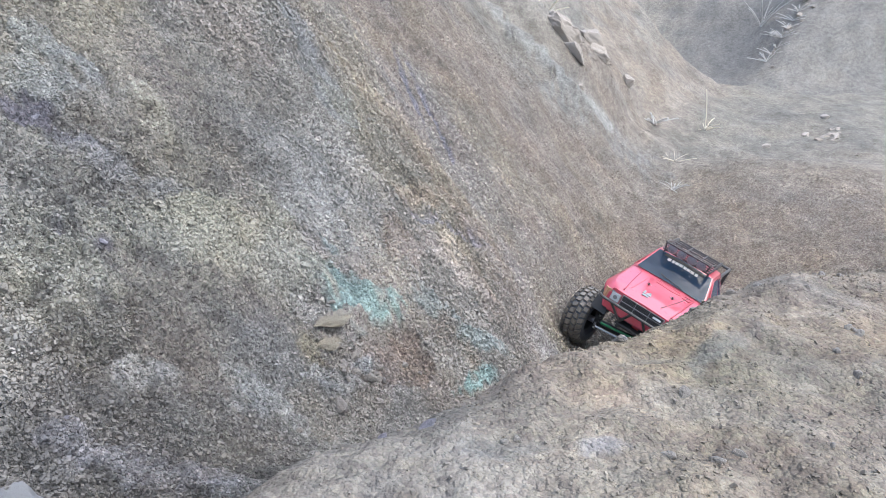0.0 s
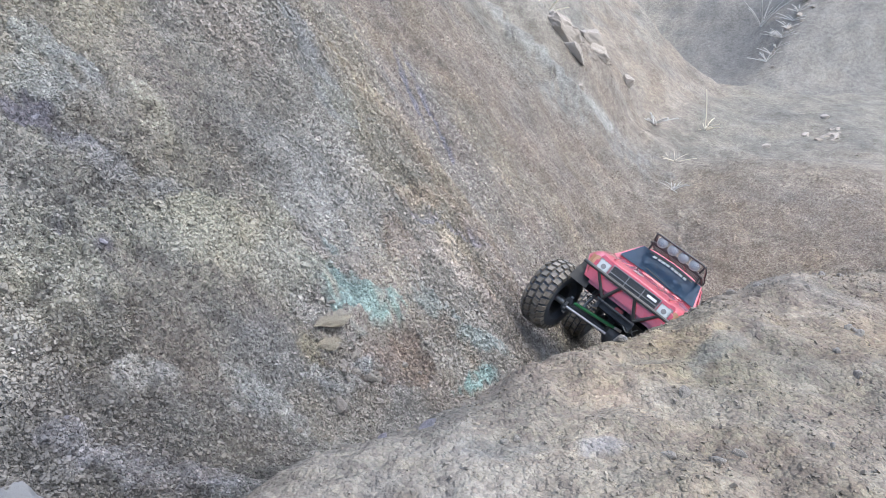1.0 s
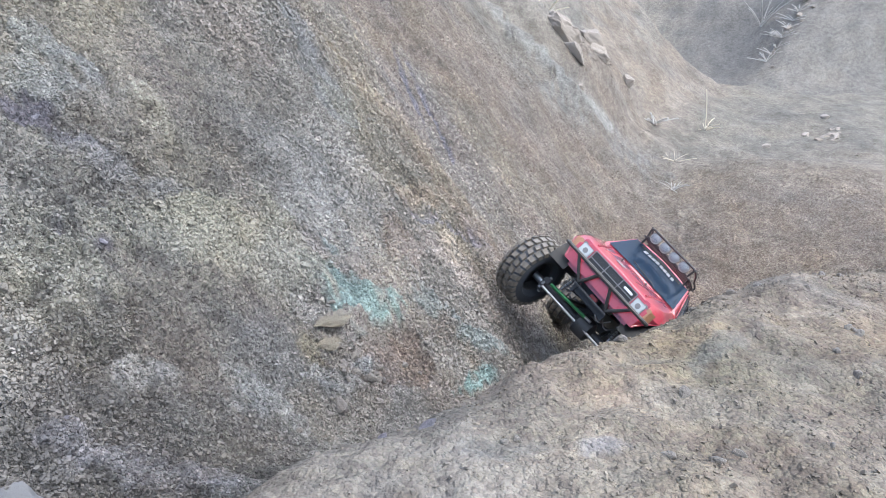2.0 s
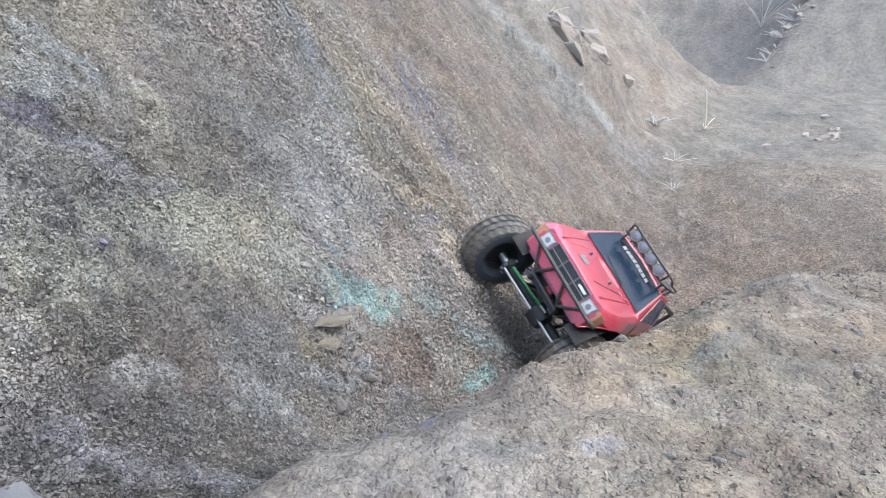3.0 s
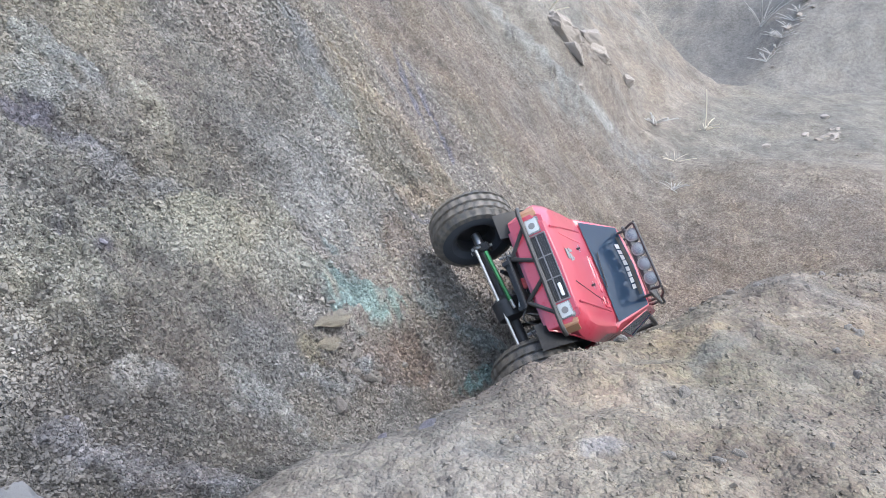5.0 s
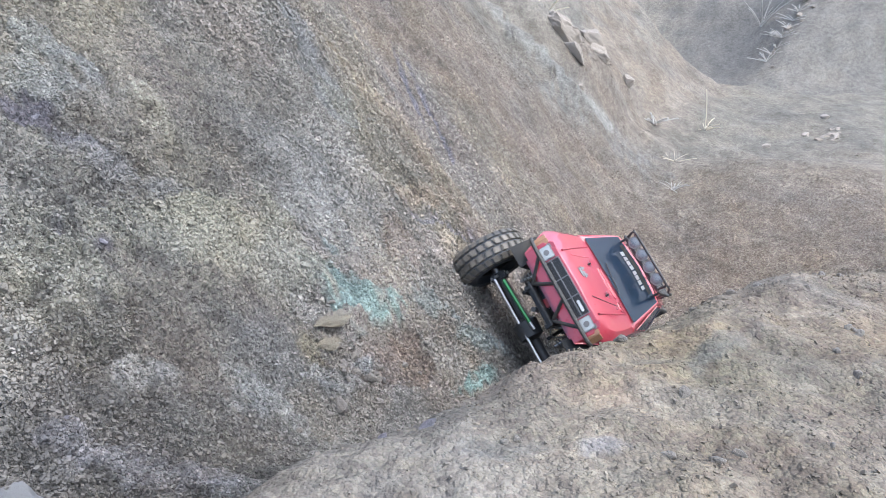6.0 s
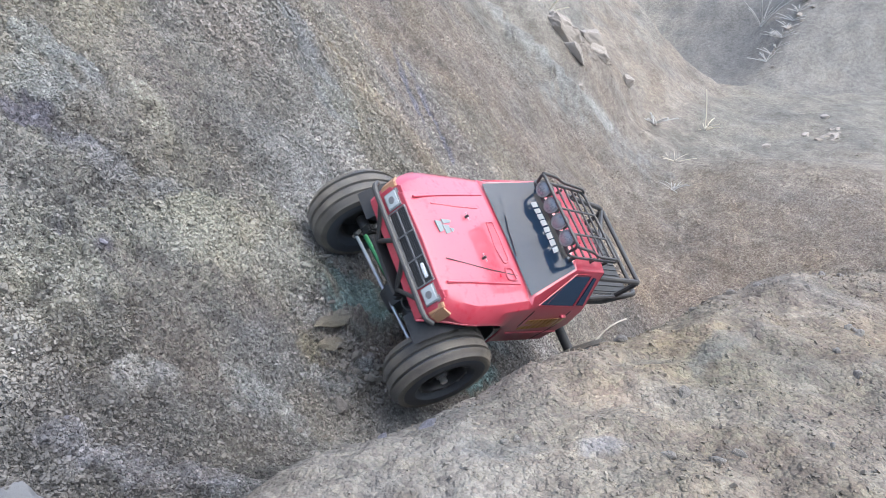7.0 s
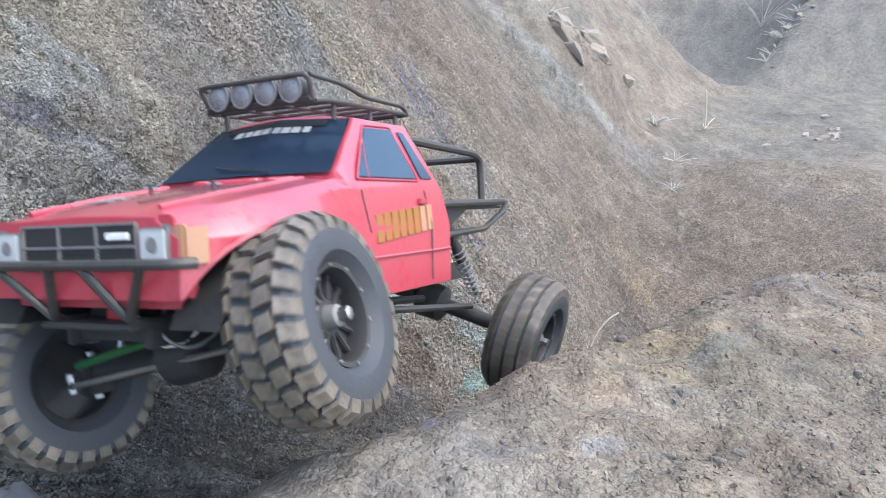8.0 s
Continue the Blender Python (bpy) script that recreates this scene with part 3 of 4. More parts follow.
def crag_mesh(name, seed):
    """A broken block: a ball cut flat by many planes."""
    rng = np.random.default_rng(seed)
    bm = bmesh.new()
    bmesh.ops.create_icosphere(bm, subdivisions=4, radius=1.0)
    cuts = [(p / np.linalg.norm(p), rng.uniform(0.45, 0.8)) for p in rng.normal(size=(16, 3))]
    for v in bm.verts:
        for n_, d in cuts:
            n_ = Vector(n_)
            over = v.co.dot(n_) - d
            if over > 0:
                v.co -= n_ * over
        v.co *= 1 + 0.12 * noise.noise(v.co * 2.6 + Vector((seed, 0, 0))) + 0.07 * noise.noise(v.co * 7.0 + Vector((0, seed, 0))) + 0.05 * noise.noise(v.co * 17.0)
    me = bpy.data.meshes.new(name)
    bm.to_mesh(me)
    bm.free()
    me.materials.append(SANDSTONE)
    return me


LEDGES = [crag_mesh("ledge", 40 + k) for k in range(4)]
for k, (a, w, long, wide, thick, roll) in enumerate(((2.600, 1.190, 0.130, 0.060, 0.050, 20), (2.800, 1.165, 0.110, 0.060, 0.060, 30), (2.770, 1.115, 0.070, 0.040, 0.040, 10), (2.560, 1.130, 0.080, 0.035, 0.030, 35), (2.915, 1.050, 0.040, 0.026, 0.030, -10), (2.455, 1.053, 0.030, 0.022, 0.022, 15), (2.690, 1.230, 0.120, 0.070, 0.045, 5))):
    x, y = a * GA[0] + w * GW[0], a * GA[1] + w * GW[1]
    rock = tagged(new("ledge_rock", LEDGES[k % 4]), "broken tan sandstone ledge jutting from the slope", "stone", "ledge rocks")
    rock.matrix_world = pose(x, y, float(height(np.array([x]), np.array([y]))[0]) + 0.1 * thick, roll, -40, 147 + 9 * (k % 3)) @ Matrix.Diagonal((long, wide, thick, 1))
CLAY = stone_material("beige_clay", [(0.190, 0.168, 0.138), (0.180, 0.156, 0.115), (0.185, 0.170, 0.150)])
clay_mesh = crag_mesh("clay_ledge", 47)
clay_mesh.materials[0] = CLAY
for a, w, long, wide, thick, turn in ((0.594, 0.550, 0.040, 0.014, 0.008, 60), (0.572, 0.540, 0.024, 0.013, 0.008, 45), (0.617, 0.553, 0.022, 0.010, 0.006, 70)):
    x, y = a * GA[0] + w * GW[0], a * GA[1] + w * GW[1]
    lip = tagged(new("clay_ledge", clay_mesh), "beige and ochre clay lip over a hollow in the wall", "clay ledge", "clay ledges")
    lip.matrix_world = pose(x, y, float(height(np.array([x]), np.array([y]))[0]) - 0.15 * thick, 25, 8, turn) @ Matrix.Diagonal((long, wide, thick, 1))
for k in range(14):
    a = 6.60 + 0.055 * k + rng.uniform(-0.06, 0.06)
    lay_stone("valley_rock", LEDGES[k % 4], a, 1.24 - 0.012 * k + rng.uniform(-0.06, 0.06), rng.uniform(0.02, 0.045), rng.uniform(0, 360), "pale broken rock strewn along the valley", "valley rocks", rng.uniform(-25, 25), 0.7, 0.05)
for k in range(22):
    spread = 1.0 if k < 9 else 0.22
    lay_stone("terrace_stone", LEDGES[k % 4], 3.42 + spread * rng.uniform(-0.35, 0.45), 0.38 + spread * rng.uniform(-0.3, 0.3), rng.uniform(0.012, 0.028), rng.uniform(0, 360), "flat grey-brown stone on the terrace", "terrace stones", rng.uniform(-15, 15), 0.5, 0.1)
PALE = stone_material("pale_slab", [(0.15, 0.152, 0.158), (0.175, 0.176, 0.18), (0.14, 0.141, 0.148)])
SLABS = [crag_mesh("slab", 60 + k) for k in range(3)]
for me in SLABS:
    me.materials[0] = PALE
lay_stone("slab_stone", SLABS[0], 0.185, 0.50, 0.075, 20, "pale grey flat slab of rock at the foot of the wall", "pale slabs", 8, 0.35, -0.05)
lay_stone("slab_stone", SLABS[1], 0.365, -0.005, 0.030, 70, "pale grey flat rock sunk in the mound", "pale slabs", 3, 0.3, -0.6)
lay_stone("slab_stone", SLABS[2], 0.36, -0.06, 0.045, 120, "pale grey flat rock sunk in the mound", "pale slabs", -3, 0.3, -0.6)


# ---- mesh helpers ----
def part(name, bm, material, parent, label="", smooth=35, bevel=0.0):
    """Links a bmesh as one mesh object under a thing or a part."""
    me = bpy.data.meshes.new(name)
    bmesh.ops.recalc_face_normals(bm, faces=bm.faces)
    bm.to_mesh(me)
    bm.free()
    me.materials.append(material)
    if smooth:
        me.polygons.foreach_set("use_smooth", np.ones(len(me.polygons), bool))
        me.set_sharp_from_angle(angle=radians(smooth))
    ob = new(name, me)
    ob.parent = parent
    if bevel:
        b = ob.modifiers.new("bevel", "BEVEL")
        b.width, b.segments, b.limit_method, b.angle_limit = bevel, 2, "ANGLE", radians(30)
    return tagged(ob, label)


def box(lo, hi, bevel=0.0008, bm=None):
    bm = bm or bmesh.new()
    made = bmesh.ops.create_cube(bm, size=1)["verts"]
    for v in made:
        v.co = Vector([p + (q - p) * (c + 0.5) for p, q, c in zip(lo, hi, v.co)])
    if bevel:
        bmesh.ops.bevel(bm, geom=list({e for v in made for e in v.link_edges}), offset=bevel, segments=2, affect="EDGES")
    return bm


def tube(points, radius, bm=None, sides=8, round_off=0.0):
    """A bent tube through points, with its corners rounded."""
    bm = bm or bmesh.new()
    p = [Vector(q) for q in points]
    if round_off:
        q = [p[0]]
        for a, b, c in zip(p, p[1:], p[2:]):
            ra, rc = min(round_off, (a - b).length * 0.45), min(round_off, (c - b).length * 0.45)
            s, e = b + (a - b).normalized() * ra, b + (c - b).normalized() * rc
            q += [s.lerp(b, k).lerp(b.lerp(e, k), k) for k in (0.0, 0.25, 0.5, 0.75, 1.0)]
        p = q + [p[-1]]
    rings, side = [], None
    for i, c in enumerate(p):
        d = (p[min(i + 1, len(p) - 1)] - p[max(i - 1, 0)]).normalized()
        if side is None:
            side = d.orthogonal().normalized()
        side = (side - d * side.dot(d)).normalized()
        up = d.cross(side)
        rings.append([bm.verts.new(c + radius * (math.cos(2 * math.pi * k / sides) * side + math.sin(2 * math.pi * k / sides) * up)) for k in range(sides)])
    for r, s in zip(rings, rings[1:]):
        for k in range(sides):
            bm.faces.new((r[k], r[(k + 1) % sides], s[(k + 1) % sides], s[k]))
    bm.faces.new(rings[0][::-1])
    bm.faces.new(rings[-1])
    return bm


def lathe(profile, sides, turn=None, bm=None):
    """A closed profile of (across, radius) turned about the x axis."""
    bm = bm or bmesh.new()
    turn = turn or Matrix()
    rings = [[bm.verts.new(turn @ Vector((x, r * math.cos(2 * math.pi * k / sides), r * math.sin(2 * math.pi * k / sides)))) for k in range(sides)] for x, r in profile]
    for r, s in zip(rings, rings[1:] + rings[:1]):
        for k in range(sides):
            bm.faces.new((r[k], r[(k + 1) % sides], s[(k + 1) % sides], s[k]))
    return bm


def disc(profile, sides, turn=None, bm=None):
    """An open profile of (across, radius) turned about x, closed at both ends."""
    bm = bm or bmesh.new()
    turn = turn or Matrix()
    rings = [[bm.verts.new(turn @ Vector((x, r * math.cos(2 * math.pi * k / sides), r * math.sin(2 * math.pi * k / sides)))) for k in range(sides)] for x, r in profile]
    for r, s in zip(rings, rings[1:]):
        for k in range(sides):
            bm.faces.new((r[k], r[(k + 1) % sides], s[(k + 1) % sides], s[k]))
    bm.faces.new(rings[0][::-1])
    bm.faces.new(rings[-1])
    return bm


def slab(outline, thick, bm=None):
    """A flat plate: an outline of 3D corners, raised along its normal."""
    bm = bm or bmesh.new()
    p = [Vector(q) for q in outline]
    n = (p[1] - p[0]).cross(p[2] - p[0]).normalized() * thick
    lo, hi = [bm.verts.new(q - n * 0.5) for q in p], [bm.verts.new(q + n) for q in p]
    bm.faces.new(lo[::-1])
    bm.faces.new(hi)
    for k in range(len(p)):
        j = (k + 1) % len(p)
        bm.faces.new((lo[k], lo[j], hi[j], hi[k]))
    return bm


FACE_Y = Matrix.Rotation(radians(90), 4, "Z")

# ---- the toy truck: x to its right, y forward, z up from the wheels' centres ----
AXLE_F, AXLE_R, TRACK, TYRE_R, TYRE_W = 0.143, -0.210, 0.110, 0.0610, 0.048
truck = tagged(new("toy_truck"), "red radio-controlled pickup crawler with black roof rack and large dusty tyres", "toy truck")


def hood_z(y):
    return 0.1165 - 0.145 * max(0.0, y - 0.08)


def section(y):
    """Half of the shell's cross section at y, from the sill to the middle of the roof or hood."""
    arch = 1 - abs((y - 0.138) / (0.083 if y > 0.138 else 0.0745)) ** 2.8
    sill = max(0.036, 0.0890 * math.sqrt(arch) if arch > 0 else 0.0)
    if y > 0.19:
        sill = max(0.046, sill)
    nose = max(0.0, (y - 0.160) / 0.047)
    wide = 0.094 - 0.0195 * nose ** 2 + 0.0025 * math.exp(-((y - 0.14) / 0.05) ** 2)
    if y >= 0.0765:
        h = hood_z(y)
        drop = 0.004 * nose ** 2
        return [(wide, sill), (wide + 0.001, max(sill + 0.002, 0.084)), (wide - 0.006, h - 0.006 - drop), (wide - 0.014, h - drop), (0.060, h + 0.0025 - drop), (0.030, h + 0.0035 - drop), (0.0, h + 0.0045 - drop)]
    k = min(1.0, max(0.0, (0.0765 - y) / 0.0545))
    belt, h = 0.1125, 0.119 + (0.163 - 0.119) * k
    edge = 0.080 + (0.0625 - 0.080) * k
    return [(0.094, sill), (0.095, 0.082), (0.0885, belt - 0.003), (0.0865, belt + 0.002), (edge, h), (edge * 0.6, h + 0.0030 * k + 0.001), (0.0, h + 0.0042 * k + 0.0015)]


def shell():
    stations = [0.2070, 0.2015] + [0.138 + 0.0744 * math.cos(radians(t)) for t in range(16, 181, 8)] + [0.0765, 0.058, 0.040, 0.022, 0.0, -0.03, -0.055, -0.064]
    stations = sorted(set(round(s, 5) for s in stations), reverse=True)
    bm, rows = bmesh.new(), []
    for y in stations:
        half = section(y)
        lean = 0.010 if y < -0.06 else 0.0
        ring = [bm.verts.new((x, y + lean * max(0.0, z - 0.11) / 0.05, z)) for x, z in half] + [bm.verts.new((-x, y + lean * max(0.0, z - 0.11) / 0.05, z)) for x, z in half[-2::-1]]
        rows.append(ring)
    for r, s in zip(rows, rows[1:]):
        for k in range(len(r) - 1):
            bm.faces.new((r[k], r[k + 1], s[k + 1], s[k]))
    bm.faces.new(rows[0])
    bm.faces.new(rows[-1][::-1])
    return bm


body = part("body", shell(), RED, truck, "glossy red pickup cab shell with scuffed hood", 28, 0.0022)
# raised rib along each side and creases of the hood
for s in (1, -1):
    part("side_rib", tube([(s * 0.0953, y, 0.0625) for y in (0.062, 0.0, -0.062)], 0.0011, sides=6), RED, body)
    part("hood_crease", tube([(s * 0.052, 0.200, hood_z(0.2) + 0.0014), (s * 0.056, 0.15, hood_z(0.15) + 0.0026), (s * 0.060, 0.085, hood_z(0.085) + 0.0020)], 0.0016, sides=6), RED, body)
    lip = [0.138 + 0.0735 * math.cos(radians(t)) for t in range(14, 168, 8)]
    part("fender_lip", tube([(s * (section(y)[0][0] + 0.0002), y, section(y)[0][1] + 0.0006) for y in lip], 0.0014, sides=6), RED, body)
    part("door_gap", tube([(s * 0.0957, -0.028, 0.040), (s * 0.0957, -0.030, 0.082), (s * 0.0895, -0.031, 0.109)], 0.0005, sides=5), BLACK, body)
    part("door_gap", tube([(s * 0.0957, 0.060, 0.080), (s * 0.0895, 0.060, 0.109)], 0.0005, sides=5), BLACK, body)
    part("door_handle", box((s * 0.0925 - 0.002, -0.027, 0.0985), (s * 0.0925 + 0.002, -0.016, 0.1025)), RED, body)


def on_screen(u, v, out=0.0015):
    """A place on the windscreen: u from side to side, v from its foot to its top."""
    p = Vector((u * (0.0765 + (0.0600 - 0.0765) * v), 0.0765 - 0.0545 * v, 0.1190 + 0.044 * v))
    return p + Vector((0, 0.63, 0.78)) * (out + 0.0006 + 0.0050 * (1 - abs(u)) * (0.35 + 0.65 * v))


def strip(u0, u1, v0, v1, out, nu=8, nv=3):
    bm = bmesh.new()
    g = [[bm.verts.new(on_screen(u0 + (u1 - u0) * i / nu, v0 + (v1 - v0) * j / nv, out)) for i in range(nu + 1)] for j in range(nv + 1)]
    for j in range(nv):
        for i in range(nu):
            bm.faces.new((g[j][i], g[j][i + 1], g[j + 1][i + 1], g[j + 1][i]))
    bmesh.ops.solidify(bm, geom=bm.faces[:], thickness=0.0008)
    return bm


windscreen = part("windscreen", strip(-1.0, 1.0, 0.02, 0.965, 0.0012, 10, 5), WINDOW, truck, "dark tinted glossy windscreen")
# the sun strip's lettering, as plain white bars
for k in range(8):
    u = -0.55 + 0.138 * k
    part("decal", strip(u, u + (0.118 if k % 3 else 0.10), 0.70, 0.80, 0.0024, 2, 1), WHITE, windscreen)
part("sun_strip", strip(-0.72, 0.72, 0.82, 0.92, 0.0020, 8, 1), BLACK, windscreen)
part("wiper", tube([on_screen(-0.35, 0.05, 0.003), on_screen(0.1, 0.10, 0.003), on_screen(0.35, 0.16, 0.003)], 0.0007, sides=5), BLACK, windscreen)
for s in (1, -1):
    def side(y, z):
        """A place on the cab's flank over the belt line."""
        k = (z - 0.1145) / (0.163 - 0.1145)
        return (s * (0.0868 + (0.0625 - 0.0868) * k + 0.0006), y, z)
    order = 1 if s > 0 else -1
    part("side_window", slab([side(0.058, 0.1180), side(0.018, 0.1555), side(-0.021, 0.1565), side(-0.024, 0.1180)][::order], 0.0009), WINDOW, truck, "dark tinted side window")
    part("window_bar", slab([side(0.046, 0.1180), side(0.044, 0.1180), side(0.028, 0.1460), side(0.030, 0.1460)][::order], 0.0018), RED, truck)
    part("quarter_window", slab([side(-0.034, 0.1185), side(-0.032, 0.1560), side(-0.040, 0.1555), side(-0.051, 0.1185)][::order], 0.0009), WINDOW, truck, "slim tinted quarter window")
    part("window_trim", tube([side(0.060, 0.1165), side(0.017, 0.1580), side(-0.023, 0.1590), side(-0.027, 0.1165), side(0.060, 0.1165)], 0.0008, sides=6), RED, truck)
    # slanted gold stripes on the door
    for k in range(8):
        y = 0.052 - 0.0108 * k
        z0 = 0.0725 + 0.0009 * k
        part("stripe", slab([(s * 0.0957, y, z0), (s * 0.0957, y - 0.0082, z0 + 0.0003), (s * 0.0932, y - 0.0105, z0 + 0.0195), (s * 0.0932, y - 0.0023, z0 + 0.0190)][::order], 0.0006), AMBER if k > 5 else STRIPE, body, "gold slanted door stripe")

# dark liners inside the front arches
for s in (1, -1):
    bm = bmesh.new()
    arc = [(0.140 + 0.073 * math.cos(radians(t)), 0.086 * math.sin(radians(t))) for t in range(25, 156, 10)]
    outer, inner = [bm.verts.new((s * 0.0935, y, z)) for y, z in arc], [bm.verts.new((s * 0.060, y, z)) for y, z in arc]
    for i in range(len(arc) - 1):
        bm.faces.new((outer[i], outer[i + 1], inner[i + 1], inner[i]))
    bm.faces.new(inner)
    bmesh.ops.solidify(bm, geom=bm.faces[:], thickness=0.0008)
    part("arch_liner", bm, BLACK, truck)
# nose
part("valance", box((-0.0700, 0.1880, 0.0465), (0.0700, 0.2070, 0.0680), 0.006), RED, body)
part("front_panel", box((-0.070, 0.2140, 0.0655), (0.070, 0.2160, 0.0965), 0.002), RED, body)
grille = part("grille", box((-0.0445, 0.2150, 0.0690), (0.0445, 0.2168, 0.0925), 0.0008), BLACK, truck, "black grille with grey bars")
for z in (0.0690, 0.0805, 0.0925):
    part("bar", box((-0.0455, 0.2160, z - 0.0008), (0.0455, 0.2184, z + 0.0008), 0.0004), GREY, grille)
for x in (-0.0450, -0.0150, 0.0150, 0.0450):
    part("bar", box((x - 0.0008, 0.2160, 0.0690), (x + 0.0008, 0.2184, 0.0925), 0.0004), GREY, grille)
for z in (0.0725, 0.0750, 0.0775, 0.0835, 0.0860, 0.0888):
    part("slat", box((-0.0440, 0.2160, z - 0.0004), (0.0440, 0.2174, z + 0.0004), 0.0), BLACK, grille)
part("badge", box((-0.0400, 0.2168, 0.0840), (-0.0230, 0.2190, 0.0880), 0.0006), WHITE, grille, "plain white bar badge")
for s in (1, -1):
    lamp = part("headlight", box((s * 0.0575 - 0.0115, 0.2145, 0.0705), (s * 0.0575 + 0.0115, 0.2180, 0.0915), 0.0015), GREY, truck, "square headlight with pale lens")
    part("lens", box((s * 0.0575 - 0.0095, 0.2160, 0.0725), (s * 0.0575 + 0.0095, 0.2192, 0.0895), 0.0012), HEADLAMP, lamp)
    part("bulb", disc([(0.0, 0.0045), (0.0008, 0.0040)], 12, Matrix.Translation((s * 0.0575, 0.2190, 0.081)) @ FACE_Y, None), GREY, lamp)
    turn_lamp = part("indicator", box((s * 0.0735 - 0.0035, 0.2125, 0.0700), (s * 0.0735 + 0.0040, 0.2165, 0.0910), 0.001), AMBER, truck, "amber corner indicator")
    side_lens = [(s * 0.0768, 0.2145, 0.0710), (s * 0.0835, 0.2065, 0.0710), (s * 0.0835, 0.2065, 0.0895), (s * 0.0765, 0.2145, 0.0895)]
    part("side_lens", slab(side_lens[::-s], 0.0016), AMBER, turn_lamp)
    part("bumper_lamp", box((s * 0.0560 - 0.0090, 0.2130, 0.0530), (s * 0.0560 + 0.0090, 0.2165, 0.0600), 0.001), AMBER, truck, "small amber bumper lamp")
    part("hood_pin", tube([(s * 0.0267, 0.132, hood_z(0.132)), (s * 0.0267, 0.132, hood_z(0.132) + 0.0085)], 0.0016, sides=8), BLACK, truck)
    part("pin_clip", tube([(s * 0.0267 - 0.005, 0.130, hood_z(0.132) + 0.0062), (s * 0.0267 + 0.004, 0.134, hood_z(0.132) + 0.0068), (s * 0.0267 + 0.005, 0.131, hood_z(0.132) + 0.0066)], 0.0006, sides=5), STEEL, truck)
part("valance_slot", box((-0.030, 0.2135, 0.0520), (0.030, 0.2160, 0.0600), 0.001), BLACK, truck)
for x0, y0, x1, y1 in ((0.006, 0.184, 0.021, 0.176), (0.004, 0.175, 0.016, 0.166), (0.017, 0.174, 0.023, 0.160), (0.006, 0.165, 0.012, 0.160)):
    part("sticker", slab([(x0, y0, hood_z(y0) + 0.0043), (x1, y0 + 0.001, hood_z(y0 + 0.001) + 0.0043), (x1 - 0.001, y1, hood_z(y1) + 0.0043), (x0 + 0.002, y1 + 0.001, hood_z(y1 + 0.001) + 0.0043)], 0.0005), TEAL, body, "worn teal sticker")


def hood_outline(points, radius, label):
    """A closed raised line on the hood."""
    ring = [(x, y, hood_z(y) + 0.0034 + 0.0010 * (1 - abs(x) / 0.06)) for x, y in points]
    return part("hood_vent", tube(ring + ring[:1], radius, sides=6, round_off=0.004), RED, body, label)


hood_outline([(0.020, 0.100), (0.022, 0.089), (-0.030, 0.089), (-0.034, 0.099), (-0.012, 0.104)], 0.0013, "raised red hood scoop")
hood_outline([(-0.040, 0.102), (-0.040, 0.090), (-0.056, 0.088), (-0.054, 0.104)], 0.0010, "raised red hood scoop")
part("scuff", tube([(0.044, 0.178, hood_z(0.178) + 0.0022), (0.041, 0.140, hood_z(0.140) + 0.0028), (0.040, 0.105, hood_z(0.105) + 0.0028)], 0.0012, sides=6), SCUFF, body, "pale scuff along the hood")
part("crack", tube([(-0.025, 0.190, hood_z(0.19) + 0.0035), (-0.040, 0.13, hood_z(0.13) + 0.0035), (-0.049, 0.084, hood_z(0.084) + 0.0030)], 0.0006, sides=5), BLACK, body)

# the nose sits a little behind the bumper
for ob in truck.children_recursive:
    if ob.name.split(".")[0] in ("front_panel", "grille", "headlight", "indicator", "bumper_lamp", "valance_slot"):
        ob.location.y = -0.0072

# tube bumper
bumper = part("bumper", tube([(-0.086, 0.214, 0.0715), (-0.080, 0.2240, 0.0715), (0.080, 0.2240, 0.0715), (0.086, 0.214, 0.0715)], 0.0030, round_off=0.01), TUBE, truck, "dark scratched tube bumper")
for s in (1, -1):
    part("brace", tube([(s * 0.0580, 0.2240, 0.0715), (s * 0.0300, 0.2080, 0.0400)], 0.0026), TUBE, bumper)
    part("brace", tube([(s * 0.0120, 0.2240, 0.0715), (s * 0.0300, 0.2080, 0.0400), (s * 0.0320, 0.1900, 0.0360)], 0.0028, round_off=0.006), TUBE, bumper)
part("skid_plate", box((-0.036, 0.180, 0.0350), (0.036, 0.214, 0.0385), 0.0012), BLACK, bumper)

bumper.location.y = -0.0035

# roof rack
RACK = 0.1735
rack = part("roof_rack", tube([(-0.050, 0.052, RACK), (0.050, 0.052, RACK), (0.053, 0.040, RACK + 0.001), (0.053, -0.074, RACK + 0.002), (0.046, -0.080, RACK + 0.002), (-0.046, -0.080, RACK + 0.002), (-0.053, -0.074, RACK + 0.002), (-0.053, 0.040, RACK + 0.001), (-0.050, 0.052, RACK)], 0.0017, round_off=0.006), TUBE, truck, "black tube roof rack")
for y in (0.034, 0.014, -0.006, -0.026, -0.046, -0.064):
    part("cross_bar", tube([(-0.052, y, RACK + 0.001), (0.052, y, RACK + 0.001)], 0.0014), TUBE, rack)
for x in (-0.018, 0.018):
    part("long_bar", tube([(x, 0.050, RACK), (x, -0.079, RACK + 0.002)], 0.0014), TUBE, rack)
part("front_hoop", tube([(-0.046, 0.050, RACK), (-0.050, 0.059, 0.1915), (0.050, 0.059, 0.1915), (0.046, 0.050, RACK)], 0.0018, round_off=0.007), TUBE, rack)
part("lamp_bar", tube([(-0.047, 0.053, 0.1755), (0.047, 0.053, 0.1755)], 0.0018), TUBE, rack)
